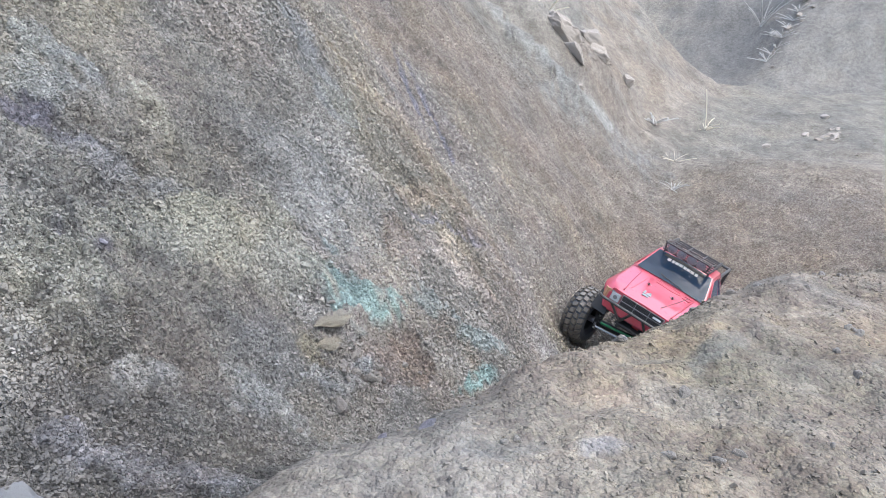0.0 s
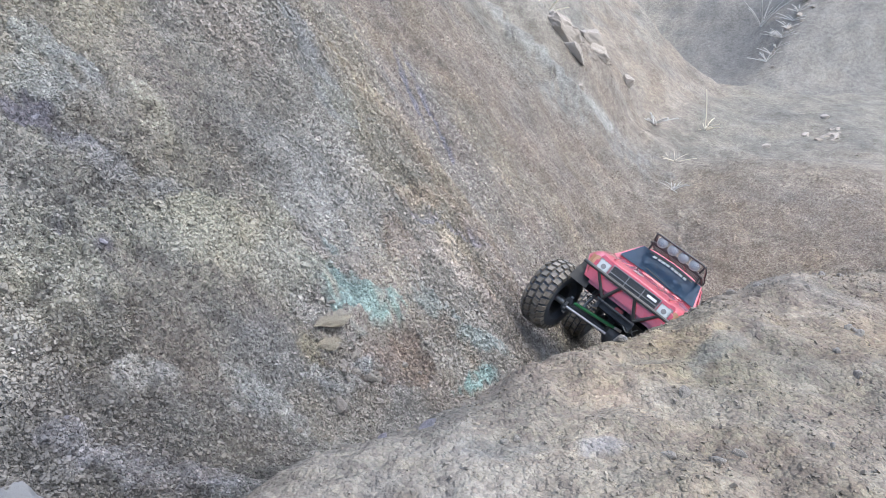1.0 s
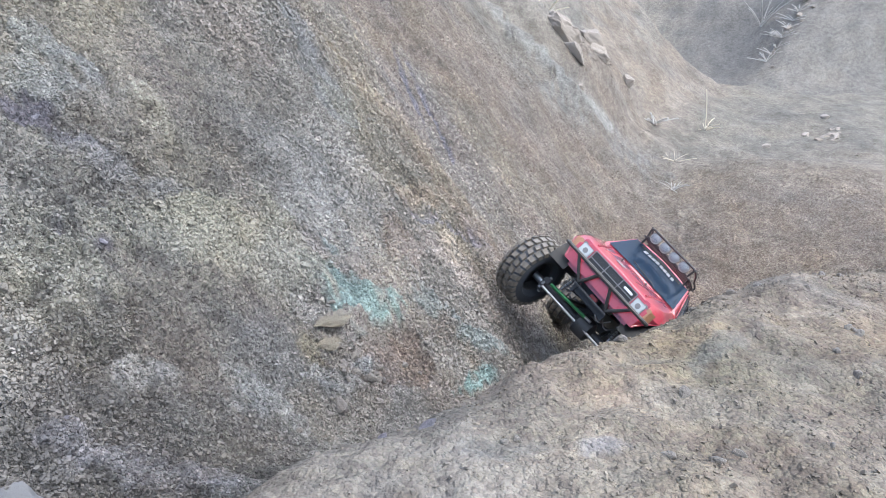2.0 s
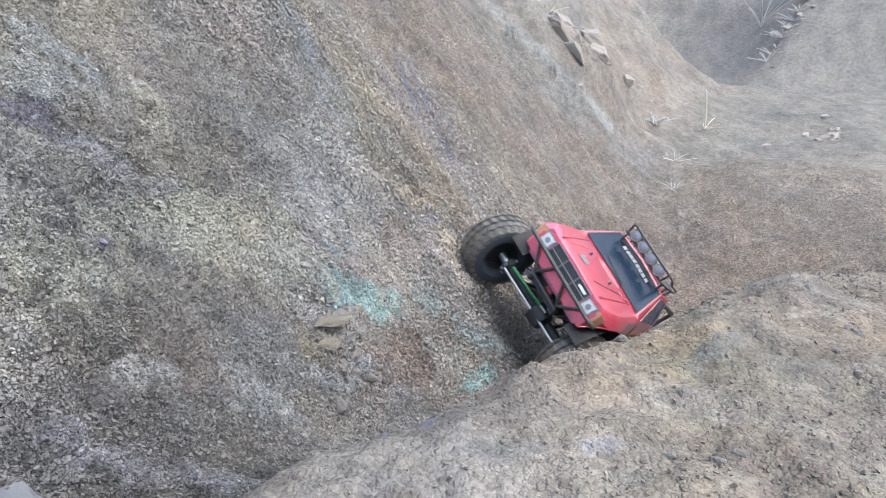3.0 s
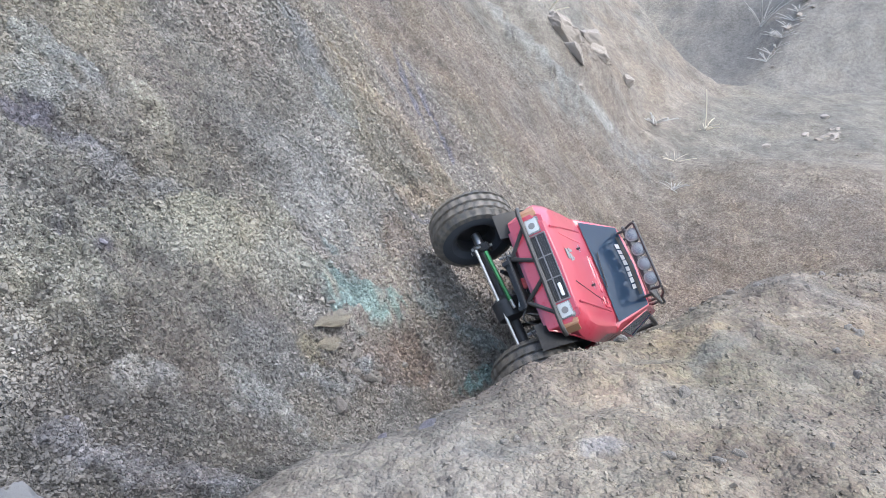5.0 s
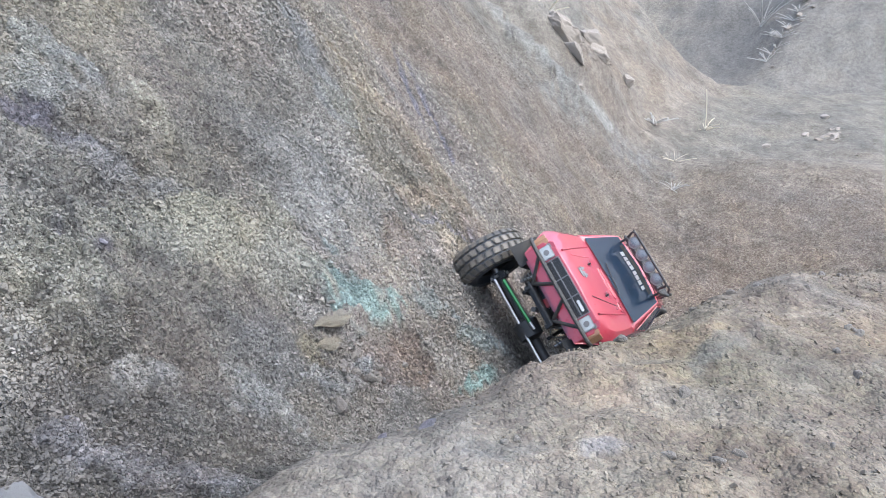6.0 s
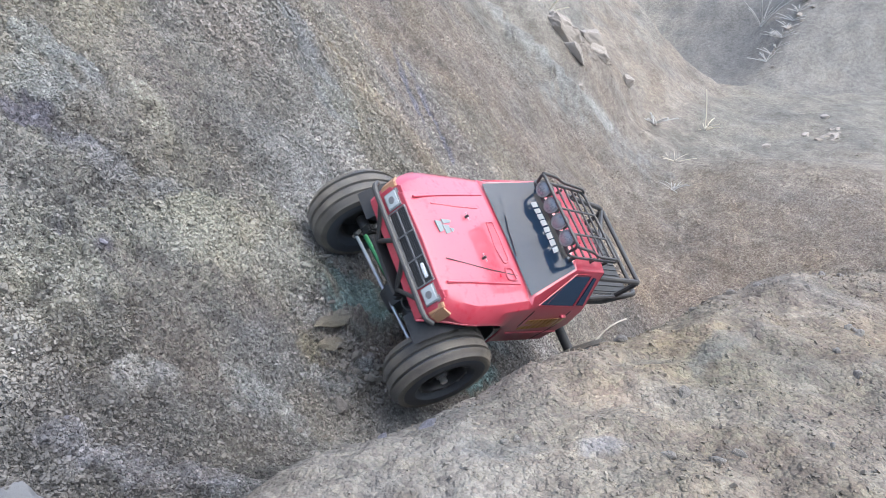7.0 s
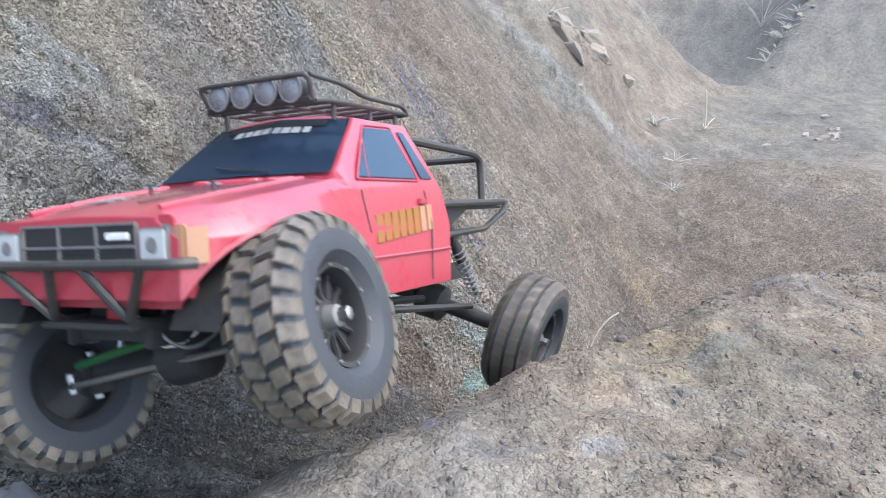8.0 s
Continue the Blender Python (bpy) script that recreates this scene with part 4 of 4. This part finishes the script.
for s in (1, -1):
    part("side_rail", tube([(s * 0.050, 0.058, 0.1910), (s * 0.052, 0.018, 0.1890), (s * 0.053, -0.006, RACK + 0.009), (s * 0.053, -0.070, RACK + 0.008), (s * 0.051, -0.079, RACK + 0.002)], 0.0017, round_off=0.012), TUBE, rack)
    for y in (0.030, -0.020, -0.060):
        part("foot", tube([(s * 0.050, y, RACK), (s * 0.050, y, 0.1620)], 0.0020), TUBE, rack)
for k in range(4):
    x = -0.0330 + 0.0220 * k
    at = Matrix.Translation((x, 0.0560, 0.1825)) @ FACE_Y
    light = part("rack_light", disc([(-0.012, 0.0055), (-0.009, 0.0084), (-0.001, 0.0096), (0.0015, 0.0096)], 20, at), BLACK, truck, "round black lamp with pale lens")
    part("bezel", lathe([(0.0008, 0.0099), (0.0022, 0.0097), (0.0022, 0.0080), (0.0008, 0.0080)], 20, at), GREY, light)
    part("lens", disc([(0.0012, 0.0081), (0.0022, 0.0076), (0.0032, 0.0050), (0.0035, 0.0010)], 20, at), LAMP, light)
    part("bracket", box((x - 0.002, 0.0500, 0.1735), (x + 0.002, 0.0560, 0.1770), 0.0004), TUBE, light)

# rear cage and tray
cage = part("rear_cage", tube([(-0.064, -0.050, 0.152), (-0.062, -0.195, 0.148), (-0.060, -0.213, 0.142), (-0.059, -0.216, 0.098)], 0.0036, round_off=0.014), TUBE, truck, "black tube bed cage")
part("cage_tube", tube([(0.064, -0.050, 0.152), (0.062, -0.195, 0.148), (0.060, -0.213, 0.142), (0.059, -0.216, 0.098)], 0.0036, round_off=0.014), TUBE, cage)
part("cage_tube", tube([(-0.060, -0.211, 0.144), (0.060, -0.211, 0.144)], 0.0034), TUBE, cage)
part("cage_tube", tube([(-0.058, -0.066, 0.150), (0.058, -0.200, 0.146)], 0.0030), TUBE, cage)
part("bed_rail", tube([(-0.066, -0.060, 0.0985), (-0.061, -0.200, 0.1000), (-0.054, -0.294, 0.1010), (-0.044, -0.302, 0.1010), (0.044, -0.302, 0.1010), (0.054, -0.294, 0.1010), (0.061, -0.200, 0.1000), (0.066, -0.060, 0.0985)], 0.0034, round_off=0.010), TUBE, cage)
for s in (1, -1):
    part("bed_strut", tube([(s * 0.053, -0.298, 0.1010), (s * 0.053, -0.292, 0.0910), (s * 0.055, -0.230, 0.0730), (s * 0.056, -0.120, 0.0700)], 0.0032, round_off=0.006), TUBE, cage)
tray = part("bed_tray", box((-0.054, -0.285, 0.0935), (0.054, -0.072, 0.0965), 0.001), BLACK, truck, "black ribbed bed tray")
for k in range(11):
    part("tray_rib", box((-0.050 + 0.0095 * k, -0.280, 0.0962), (-0.046 + 0.0095 * k, -0.078, 0.0982), 0.0), BLACK, tray)
for s in (1, -1):
    part("tray_side", slab([(s * 0.056, -0.190, 0.0960), (s * 0.056, -0.130, 0.0720), (s * 0.058, -0.075, 0.0720), (s * 0.058, -0.075, 0.0960)], 0.001), BLACK, tray)

# chassis
chassis = part("chassis", box((-0.034, -0.240, 0.0230), (-0.028, 0.195, 0.0400), 0.001), BLACK, truck, "black ladder chassis")
part("rail", box((0.028, -0.240, 0.0230), (0.034, 0.195, 0.0400), 0.001), BLACK, chassis)
for y in (0.185, 0.09, -0.02, -0.23):
    part("cross_member", box((-0.030, y - 0.006, 0.0260), (0.030, y + 0.006, 0.0360), 0.001), BLACK, chassis)
part("belly_plate", box((-0.038, -0.055, 0.0080), (0.038, 0.050, 0.0240), 0.004), BLACK, chassis)
part("battery_box", box((-0.026, -0.150, 0.0400), (0.026, -0.030, 0.0640), 0.003), BLACK, chassis)
part("motor", disc([(-0.028, 0.0165), (-0.027, 0.018), (0.027, 0.018), (0.028, 0.0165)], 18, Matrix.Translation((0, 0.075, 0.052)) @ FACE_Y), GREY, chassis, "grey can motor")
part("servo", box((-0.010, 0.160, 0.0360), (0.030, 0.182, 0.0540), 0.002), BLACK, chassis)
part("receiver_box", box((-0.008, 0.183, 0.0300), (0.006, 0.1900, 0.0440), 0.001), REDBOX, chassis, "small red plastic box")
for x0, x1 in ((-0.02, -0.045), (0.0, -0.03), (0.01, 0.04)):
    part("wire", tube([(x0, 0.165, 0.050), ((x0 + x1) / 2, 0.190, 0.030), (x1, 0.175, 0.018), (x1 - 0.008, 0.150, 0.035)], 0.0011, sides=6, round_off=0.02), GREY if x0 else WHITE, chassis)
part("cab_floor", box((-0.080, -0.060, 0.0400), (0.080, 0.060, 0.0430), 0.001), BLACK, truck)


def shock(x, y, top_z, foot_z, lean, parent):
    """A coil-over damper between chassis and axle."""
    foot, top = Vector((x, y, foot_z)), Vector((x * 0.86, y + lean, top_z))
    d = top - foot
    ob = part("shock", tube([foot, foot.lerp(top, 0.55)], 0.0022), STEEL, parent, "coil-over damper")
    part("shock_body", tube([foot.lerp(top, 0.5), top], 0.0052, sides=12), BLACK, ob)
    u = d.orthogonal().normalized()
    v = d.normalized().cross(u)
    coil = [foot.lerp(top, 0.08 + 0.62 * k / 90) + 0.0068 * (math.cos(k * 0.62) * u + math.sin(k * 0.62) * v) for k in range(91)]
    part("spring", tube(coil, 0.0009, sides=5), GREY, ob, "grey coil spring")


for s in (1, -1):
    shock(s * 0.056, AXLE_F - 0.004, 0.085, 0.010, -0.012, truck)
    shock(s * 0.056, AXLE_R + 0.010, 0.078, 0.008, 0.045, truck)
    part("upper_link", tube([(s * 0.026, 0.030, 0.0200), (s * 0.040, AXLE_F - 0.010, 0.0060)], 0.0030), BLACK, truck)
    part("lower_link", tube([(s * 0.030, -0.040, 0.0120), (s * 0.050, AXLE_R + 0.010, -0.0040)], 0.0032), BLACK, truck)
part("driveshaft", tube([(0.0, 0.045, 0.0160), (0.012, AXLE_F - 0.020, 0.0040)], 0.0040), STEEL, truck)
part("driveshaft", tube([(0.0, -0.050, 0.0160), (0.0, AXLE_R + 0.020, 0.0040)], 0.0040), BLACK, truck)

# axles: meshes about their own middle, placed by motions()
front_axle = part("front_axle", tube([(-0.083, 0, 0), (0.083, 0, 0)], 0.0075, sides=12), BLACK, truck, "black solid axle with steering links")
part("differential", disc([(-0.019, 0.009), (-0.014, 0.0185), (0.010, 0.0195), (0.017, 0.010)], 18, Matrix.Translation((-0.014, 0.004, 0))), BLACK, front_axle)
part("tie_rod", tube([(-0.078, 0.020, -0.004), (0.078, 0.020, -0.004)], 0.0021), STEEL, front_axle, "bright steel tie rod")
part("drag_link", tube([(-0.010, 0.024, 0.0120), (0.066, 0.021, 0.0080)], 0.0029), GREEN, front_axle, "green anodised steering link")
part("link_end", tube([(-0.022, 0.024, 0.0130), (-0.008, 0.024, 0.0122)], 0.0024), STEEL, front_axle)
for s in (1, -1):
    part("knuckle", box((s * 0.078 - 0.006, -0.009, -0.013), (s * 0.078 + 0.006, 0.011, 0.013), 0.002), BLACK, front_axle)
    part("knuckle_arm", box((s * 0.077 - 0.003, 0.008, -0.006), (s * 0.077 + 0.003, 0.023, -0.001), 0.001), BLACK, front_axle)
    part("ball_joint", tube([(s * 0.077, 0.020, -0.009), (s * 0.077, 0.020, 0.004)], 0.0024), STEEL, front_axle)
    part("pivot_screw", tube([(s * 0.078, 0.001, -0.016), (s * 0.078, 0.001, 0.016)], 0.0026), STEEL, front_axle)
    part("stub", disc([(-0.011, 0.0050), (-0.010, 0.0066), (0.010, 0.0066), (0.011, 0.0050)], 14, Matrix.Translation((s * 0.092, 0, 0))), STEEL, front_axle)
rear_axle = part("rear_axle", tube([(-0.095, 0, 0), (0.095, 0, 0)], 0.0075, sides=12), BLACK, truck, "black solid rear axle")
part("differential", disc([(-0.019, 0.009), (-0.014, 0.0185), (0.010, 0.0195), (0.017, 0.010)], 18), BLACK, rear_axle)


# ---- wheels ----
def tyre_mesh():
    h = TYRE_W / 2
    r = TYRE_R - 0.0042
    bm = lathe([(-h * 0.62, 0.0285), (-h * 0.98, 0.036), (-h * 1.02, 0.046), (-h * 0.90, r - 0.0035), (-h * 0.70, r - 0.0004), (0, r), (h * 0.70, r - 0.0004), (h * 0.90, r - 0.0035), (h * 1.02, 0.046), (h * 0.98, 0.036), (h * 0.62, 0.0285)], 56)
    return bm


LUGS = ((-0.98, -0.56, 0.80, 0.5), (-0.50, -0.03, 0.80, 0.0), (0.03, 0.50, 0.80, 0.5), (0.56, 0.98, 0.80, 0.0))
LUGS_ROUND = 27


def lug_mesh(row):
    """A tread block at the top of the tyre."""
    x0, x1, grow, _ = LUGS[row]
    h, r, bm, a = TYRE_W / 2, TYRE_R - 0.0042, bmesh.new(), []
    half, xm = grow * math.pi / LUGS_ROUND, (x0 + x1) / 2
    for rad, shrink in ((r - 0.003, 1.0), (TYRE_R, 0.80)):
        for x, t in ((x0, -1), (x1, -1), (x1, 1), (x0, 1)):
            slant = 0.35 * half * (1 if row % 2 else -1) * (x - xm) / (x1 - x0)
            ang = t * half * shrink + slant
            rr = rad - (0.0052 if abs(x) > 0.9 else 0.0)
            a.append(bm.verts.new(((xm + (x - xm) * shrink) * h, rr * math.cos(ang), rr * math.sin(ang))))
    for f in ((4, 5, 6, 7), (0, 1, 5, 4), (1, 2, 6, 5), (2, 3, 7, 6), (3, 0, 4, 7)):
        bm.faces.new([a[i] for i in f])
    return bm


def make_wheel():
    """A wheel whose outer face looks along +x."""
    h = TYRE_W / 2
    wheel = part("wheel", lathe([(-h * 0.66, 0.0292), (-h * 0.60, 0.0268), (h * 0.40, 0.0262), (h * 0.56, 0.0262), (h * 0.72, 0.0272), (h * 0.74, 0.0300), (h * 0.60, 0.0306), (-h * 0.55, 0.0302)], 36), RIM, truck, "black beadlock wheel with dusty knobbly tyre")
    part("tyre", tyre_mesh(), RUBBER, wheel, "dusty black knobbly mud tyre", 30)
    bm = disc([(h * 0.10, 0.0270), (h * 0.16, 0.0268), (h * 0.22, 0.0150), (h * 0.30, 0.0110), (h * 0.34, 0.0100)], 24)
    for k in range(12):
        a = 2 * math.pi * k / 12
        box((h * 0.18, 0.0085, -0.0016), (h * 0.34, 0.0268, 0.0016), 0.0008, sub := bmesh.new())
        bmesh.ops.rotate(sub, verts=sub.verts, cent=(0, 0, 0), matrix=Matrix.Rotation(a, 3, "X"))
        tmp = bpy.data.meshes.new("spoke")
        sub.to_mesh(tmp)
        sub.free()
        bm.from_mesh(tmp)
        bpy.data.meshes.remove(tmp)
    part("spokes", bm, RIM, wheel)
    for row, (_, _, _, shift) in enumerate(LUGS):
        first = part("tread_block", lug_mesh(row), TREAD, wheel, smooth=0)
        for k in range(LUGS_ROUND):
            ob = first if k == 0 else new("tread_block", first.data)
            ob.parent = wheel
            ob.matrix_basis = Matrix.Rotation((k + shift) * 2 * math.pi / LUGS_ROUND, 4, "X")
    part("hub", disc([(h * 0.30, 0.0075), (h * 0.62, 0.0065), (h * 0.66, 0.0050)], 16), GREY, wheel)
    part("hub_nut", disc([(h * 0.60, 0.0042), (h * 0.92, 0.0042), (h * 0.94, 0.0034)], 6), STEEL, wheel, "steel wheel nut")
    for k in range(10):
        a = 2 * math.pi * k / 10
        part("bolt", disc([(h * 0.72, 0.0011), (h * 0.79, 0.0011)], 6, Matrix.Translation((0, 0.0286 * math.cos(a), 0.0286 * math.sin(a)))), GREY, wheel)
    return wheel


wheel_fr = make_wheel()
wheels = [(wheel_fr, 1, True)] + [(copy_thing(wheel_fr, Matrix()), s, f) for s, f in ((-1, True), (1, False), (-1, False))]


# ---- dry plants ----
def blade(bm, foot, tip, bend, radius):
    f, t = Vector(foot), Vector(tip)
    mid = f.lerp(t, 0.55) + Vector(bend)
    pts = [f.lerp(mid, k).lerp(mid.lerp(t, k), k) for k in (0, 0.2, 0.4, 0.6, 0.8, 1.0)]
    tube(pts, radius, bm, sides=5)


def stand_at(a, w):
    x, y = a * GA[0] + w * GW[0], a * GA[1] + w * GW[1]
    return Vector((x, y, float(height(np.array([x]), np.array([y]))[0]) - 0.004))


def tuft(name, place, blades, reach, tall, radius, material, label, seed):
    """A tuft: a stem mesh with side blades as parts."""
    rng = random.Random(seed)
    root = tagged(new(name), label, "dry plant", "dry plants")
    root.location = place
    for k in range(blades):
        t = rng.uniform(0, 2 * math.pi)
        d, h = reach * rng.uniform(0.3, 1.0), tall * rng.uniform(0.35, 1.0)
        bm = bmesh.new()
        blade(bm, (rng.uniform(-0.01, 0.01), rng.uniform(-0.01, 0.01), 0), (d * math.cos(t), d * math.sin(t), h), (0, 0, h * 0.25), radius * rng.uniform(0.6, 1.1))
        part("blade", bm, material, root)
    return root


STALK = tuft("dry_grass", stand_at(3.19, 0.80), 9, 0.10, 0.05, 0.0020, STRAW, "bleached dry grass tuft with one tall stalk", 1)
bm = bmesh.new()
blade(bm, (0, 0, 0), (-0.012, 0, 0.17), (0.008, 0, 0), 0.0022)
part("stalk", bm, STRAW, STALK)
tuft("dry_grass", stand_at(2.67, 1.31), 10, 0.10, 0.09, 0.0022, STRAW, "bleached dry grass tuft on the ledge", 2)
tuft("dry_twigs", stand_at(2.99, 0.95), 10, 0.11, 0.05, 0.0032, BLEACHED, "grey bleached twigs lying on the terrace", 3)
tuft("dry_twigs", stand_at(2.445, 0.694), 14, 0.07, 0.03, 0.0015, BLEACHED, "grey bleached twigs lying on the bank", 4)
tuft("dry_twigs", stand_at(2.70, 0.775), 8, 0.09, 0.03, 0.0014, STRAW, "straw-coloured twigs lying on the bank", 5)
tuft("dry_twigs", stand_at(2.55, 1.38), 7, 0.06, 0.05, 0.0024, BLEACHED, "grey bleached twigs on the ledge", 8)
for k, (a, w) in enumerate(((7.3, 1.45), (6.9, 1.20))):
    tuft("dry_bush", stand_at(a, w), 18, 0.28, 0.34 if k == 0 else 0.08, 0.0021, BLEACHED, "leafless bleached shrub in the valley", 20 + k)
for k in range(9):
    tuft("dry_twigs", stand_at(6.65 + 0.085 * k, 1.25 - 0.018 * k), 10, 0.16, 0.07, 0.0035, BLEACHED, "pale bleached brushwood at the foot of the hill", 40 + k)
# a stalk beside the gully that springs up once the truck has passed
spring_stalk = tagged(new("grass_stalk"), "single bent straw stalk beside the gully", "dry plant")
bm = bmesh.new()
blade(bm, (0, 0, 0), (0.055, 0, 0.088), (-0.016, 0, 0.016), 0.0019)
part("stalk", bm, PALE_STRAW, spring_stalk)


# the truck on its way up the gully
ROWS = [
    (0.0, pose(0.458, 1.495, 0.279, 10.8, -20.1, 144.5)),
    (0.5, pose(0.404, 1.428, 0.305, 18.3, -27.7, 141.1)),
    (1.0, pose(0.315, 1.231, 0.379, 32.4, -25.5, 142.6)),
    (1.5, pose(0.272, 1.196, 0.410, 35.9, -30.3, 136.0)),
    (2.8, pose(0.245, 1.192, 0.427, 37.1, -36.7, 133.0)),
    (3.0, pose(0.200, 1.167, 0.453, 38.2, -40.4, 125.3)),
    (3.2, pose(0.156, 1.120, 0.494, 44.8, -39.9, 121.4)),
    (3.5, pose(0.150, 1.105, 0.493, 36.9, -37.2, 123.0)),
    (3.8, pose(0.132, 1.028, 0.506, 34.5, -47.1, 126.8)),
    (4.0, pose(0.130, 1.019, 0.512, 32.6, -42.8, 130.3)),
    (4.5, pose(0.131, 1.031, 0.500, 33.2, -44.6, 127.4)),
    (4.7, pose(0.125, 1.024, 0.534, 45.8, -49.6, 115.4)),
    (5.8, pose(0.196, 1.156, 0.451, 37.3, -42.8, 130.6)),
    (6.0, pose(0.188, 1.153, 0.455, 35.4, -44.8, 128.5)),
    (6.2, pose(0.147, 1.079, 0.488, 35.7, -48.0, 124.8)),
    (6.5, pose(0.090, 0.974, 0.547, 33.4, -44.9, 128.0)),
    (6.8, pose(0.045, 0.962, 0.579, 32.7, -44.0, 122.5)),
    (7.0, pose(0.031, 0.927, 0.608, 28.7, -44.7, 120.1)),
    (7.1, pose(0.021, 0.922, 0.605, 33.0, -47.1, 114.5)),
    (7.2, pose(0.008, 0.910, 0.623, 36.7, -48.2, 107.5)),
    (7.3, pose(-0.016, 0.870, 0.633, 30.3, -44.1, 117.7)),
    (7.4, pose(-0.026, 0.803, 0.638, 22.8, -43.8, 129.7)),
    (7.5, pose(-0.039, 0.712, 0.637, 23.2, -16.9, 139.5)),
    (7.6, pose(-0.056, 0.638, 0.670, 18.5, -10.4, 145.2)),
    (7.7, pose(-0.073, 0.596, 0.691, 17.4, -2.8, 151.2)),
    (7.8, pose(-0.085, 0.570, 0.703, 15.2, 3.7, 153.9)),
    (7.9, pose(-0.090, 0.558, 0.718, 13.1, 8.6, 155.0)),
    (8.0, pose(-0.104, 0.544, 0.731, 14.6, 9.6, 155.6)),
]


# ---- what moves ----
# seconds; the front axle's lift, roll and steer (m, degrees); the wheels' turning speed (degrees a second); the rear axle's lift, roll and shift; the right front wheel's play
AXLE = [
    (0.0, 0.000, 6.1, -6, 60, 0.000, 0, 0.00, 0),
    (0.5, -0.007, 7.4, -10, 120, 0.000, 0, 0.00, 0),
    (1.0, 0.002, 3.6, -11, 110, 0.000, 0, 0.00, 0),
    (1.5, 0.000, 1.9, -11, 40, 0.000, 0, 0.00, 0),
    (2.8, -0.004, 0.2, -22, 600, 0.000, 0, 0.00, 0),
    (3.0, 0.001, 2.9, -24, 700, 0.000, 0, 0.00, 0),
    (3.2, 0.001, 3.8, -20, 450, 0.000, 0, 0.00, 0),
    (3.5, -0.001, 8.4, 12, 260, 0.000, 0, 0.00, 0),
    (3.8, -0.000, 15.9, 26, 300, 0.000, 0, 0.00, 0),
    (4.0, 0.000, 8.1, 22, 800, 0.000, 0, 0.00, 0),
    (4.5, 0.017, 14.9, -22, 1100, 0.000, 0, 0.00, 0),
    (4.7, 0.001, 5.3, -26, 1100, 0.000, 0, 0.00, 0),
    (5.8, -0.009, 0.6, -3, 40, 0.000, 0, 0.00, 0),
    (6.0, -0.012, 1.0, 0, 300, 0.000, 0, 0.00, 0),
    (6.2, 0.015, 18.1, -19, 800, 0.000, 0, 0.00, 0),
    (6.5, 0.006, 8.0, -16, 1200, 0.000, 0, 0.00, 0),
    (6.8, -0.000, 9.5, -20, 1300, 0.000, 0, -0.02, 0),
    (7.0, -0.004, 7.5, -6, 1300, 0.000, 0, -0.02, 0),
    (7.1, -0.006, 9.9, -8, 1200, 0.000, 0, -0.02, 0),
    (7.2, -0.011, 12.3, 0, 1200, 0.000, 0, -0.02, 0),
    (7.3, -0.004, 10.4, 27, 1100, 0.000, 0, -0.02, 0),
    (7.4, 0.000, 12.9, 27, 900, -0.010, 0, -0.02, 0),
    (7.5, 0.009, 8.6, 24, 700, -0.020, -2, 0.00, 0),
    (7.6, 0.010, 11.8, 17, 700, -0.025, -3, 0.00, 0),
    (7.7, 0.005, 13.0, 16, 400, -0.025, -10, 0.00, 0),
    (7.8, 0.007, 16.1, 15, 150, 0.000, -22, 0.00, -12),
    (7.9, 0.007, 15.7, 10, 120, 0.000, -22, 0.00, -16),
    (8.0, 0.009, 12.7, 5, 300, 0.000, -18, 0.00, -12),
]


def at_time(t, column):
    return float(np.interp(t, [r[0] for r in AXLE], [r[column] for r in AXLE]))


def motions():
    walk(truck, ROWS)
    times_ = [k / FPS for k in range(8 * FPS + 1)]
    fronts, rears, spins, slips, turned, slipped = [], [], [], [], 0.0, 0.0
    for t in times_:
        fronts.append(pose(0, AXLE_F, at_time(t, 1)) @ pose(0, 0, 0, 0, at_time(t, 2), 0))
        rears.append(pose(at_time(t, 7), AXLE_R, at_time(t, 5)) @ pose(0, 0, 0, 0, at_time(t, 6), 0))
        turned += at_time(t, 4) / FPS
        spins.append(turned)
        slipped += max(at_time(t, 4), 1100.0 if t > 7.5 else 0.0) / FPS
        slips.append(slipped)
    walk(front_axle, list(zip(times_, fronts)))
    walk(rear_axle, list(zip(times_, rears)))
    for wheel, s, front in wheels:
        rows = []
        for t, f, r, spin in zip(times_, fronts, rears, spins if front else slips):
            steer = at_time(t, 3) + (at_time(t, 8) if s > 0 else 0.0) if front else 0.0
            m = (f if front else r) @ pose(s * TRACK, 0, 0, 0, 0, steer) @ pose(0, 0, 0, -spin, 0, 0) @ pose(0, 0, 0, 0, 0, 0 if s > 0 else 180)
            rows.append((t, m))
        walk(wheel, rows)
    foot = stand_at(1.405, 0.540)
    flat, up = pose(*foot, 0, 50, 0), pose(*foot, 0, 0, -5)
    walk(spring_stalk, [(0.0, flat), (6.6, flat), (7.2, up), (8.0, up)])


motions()
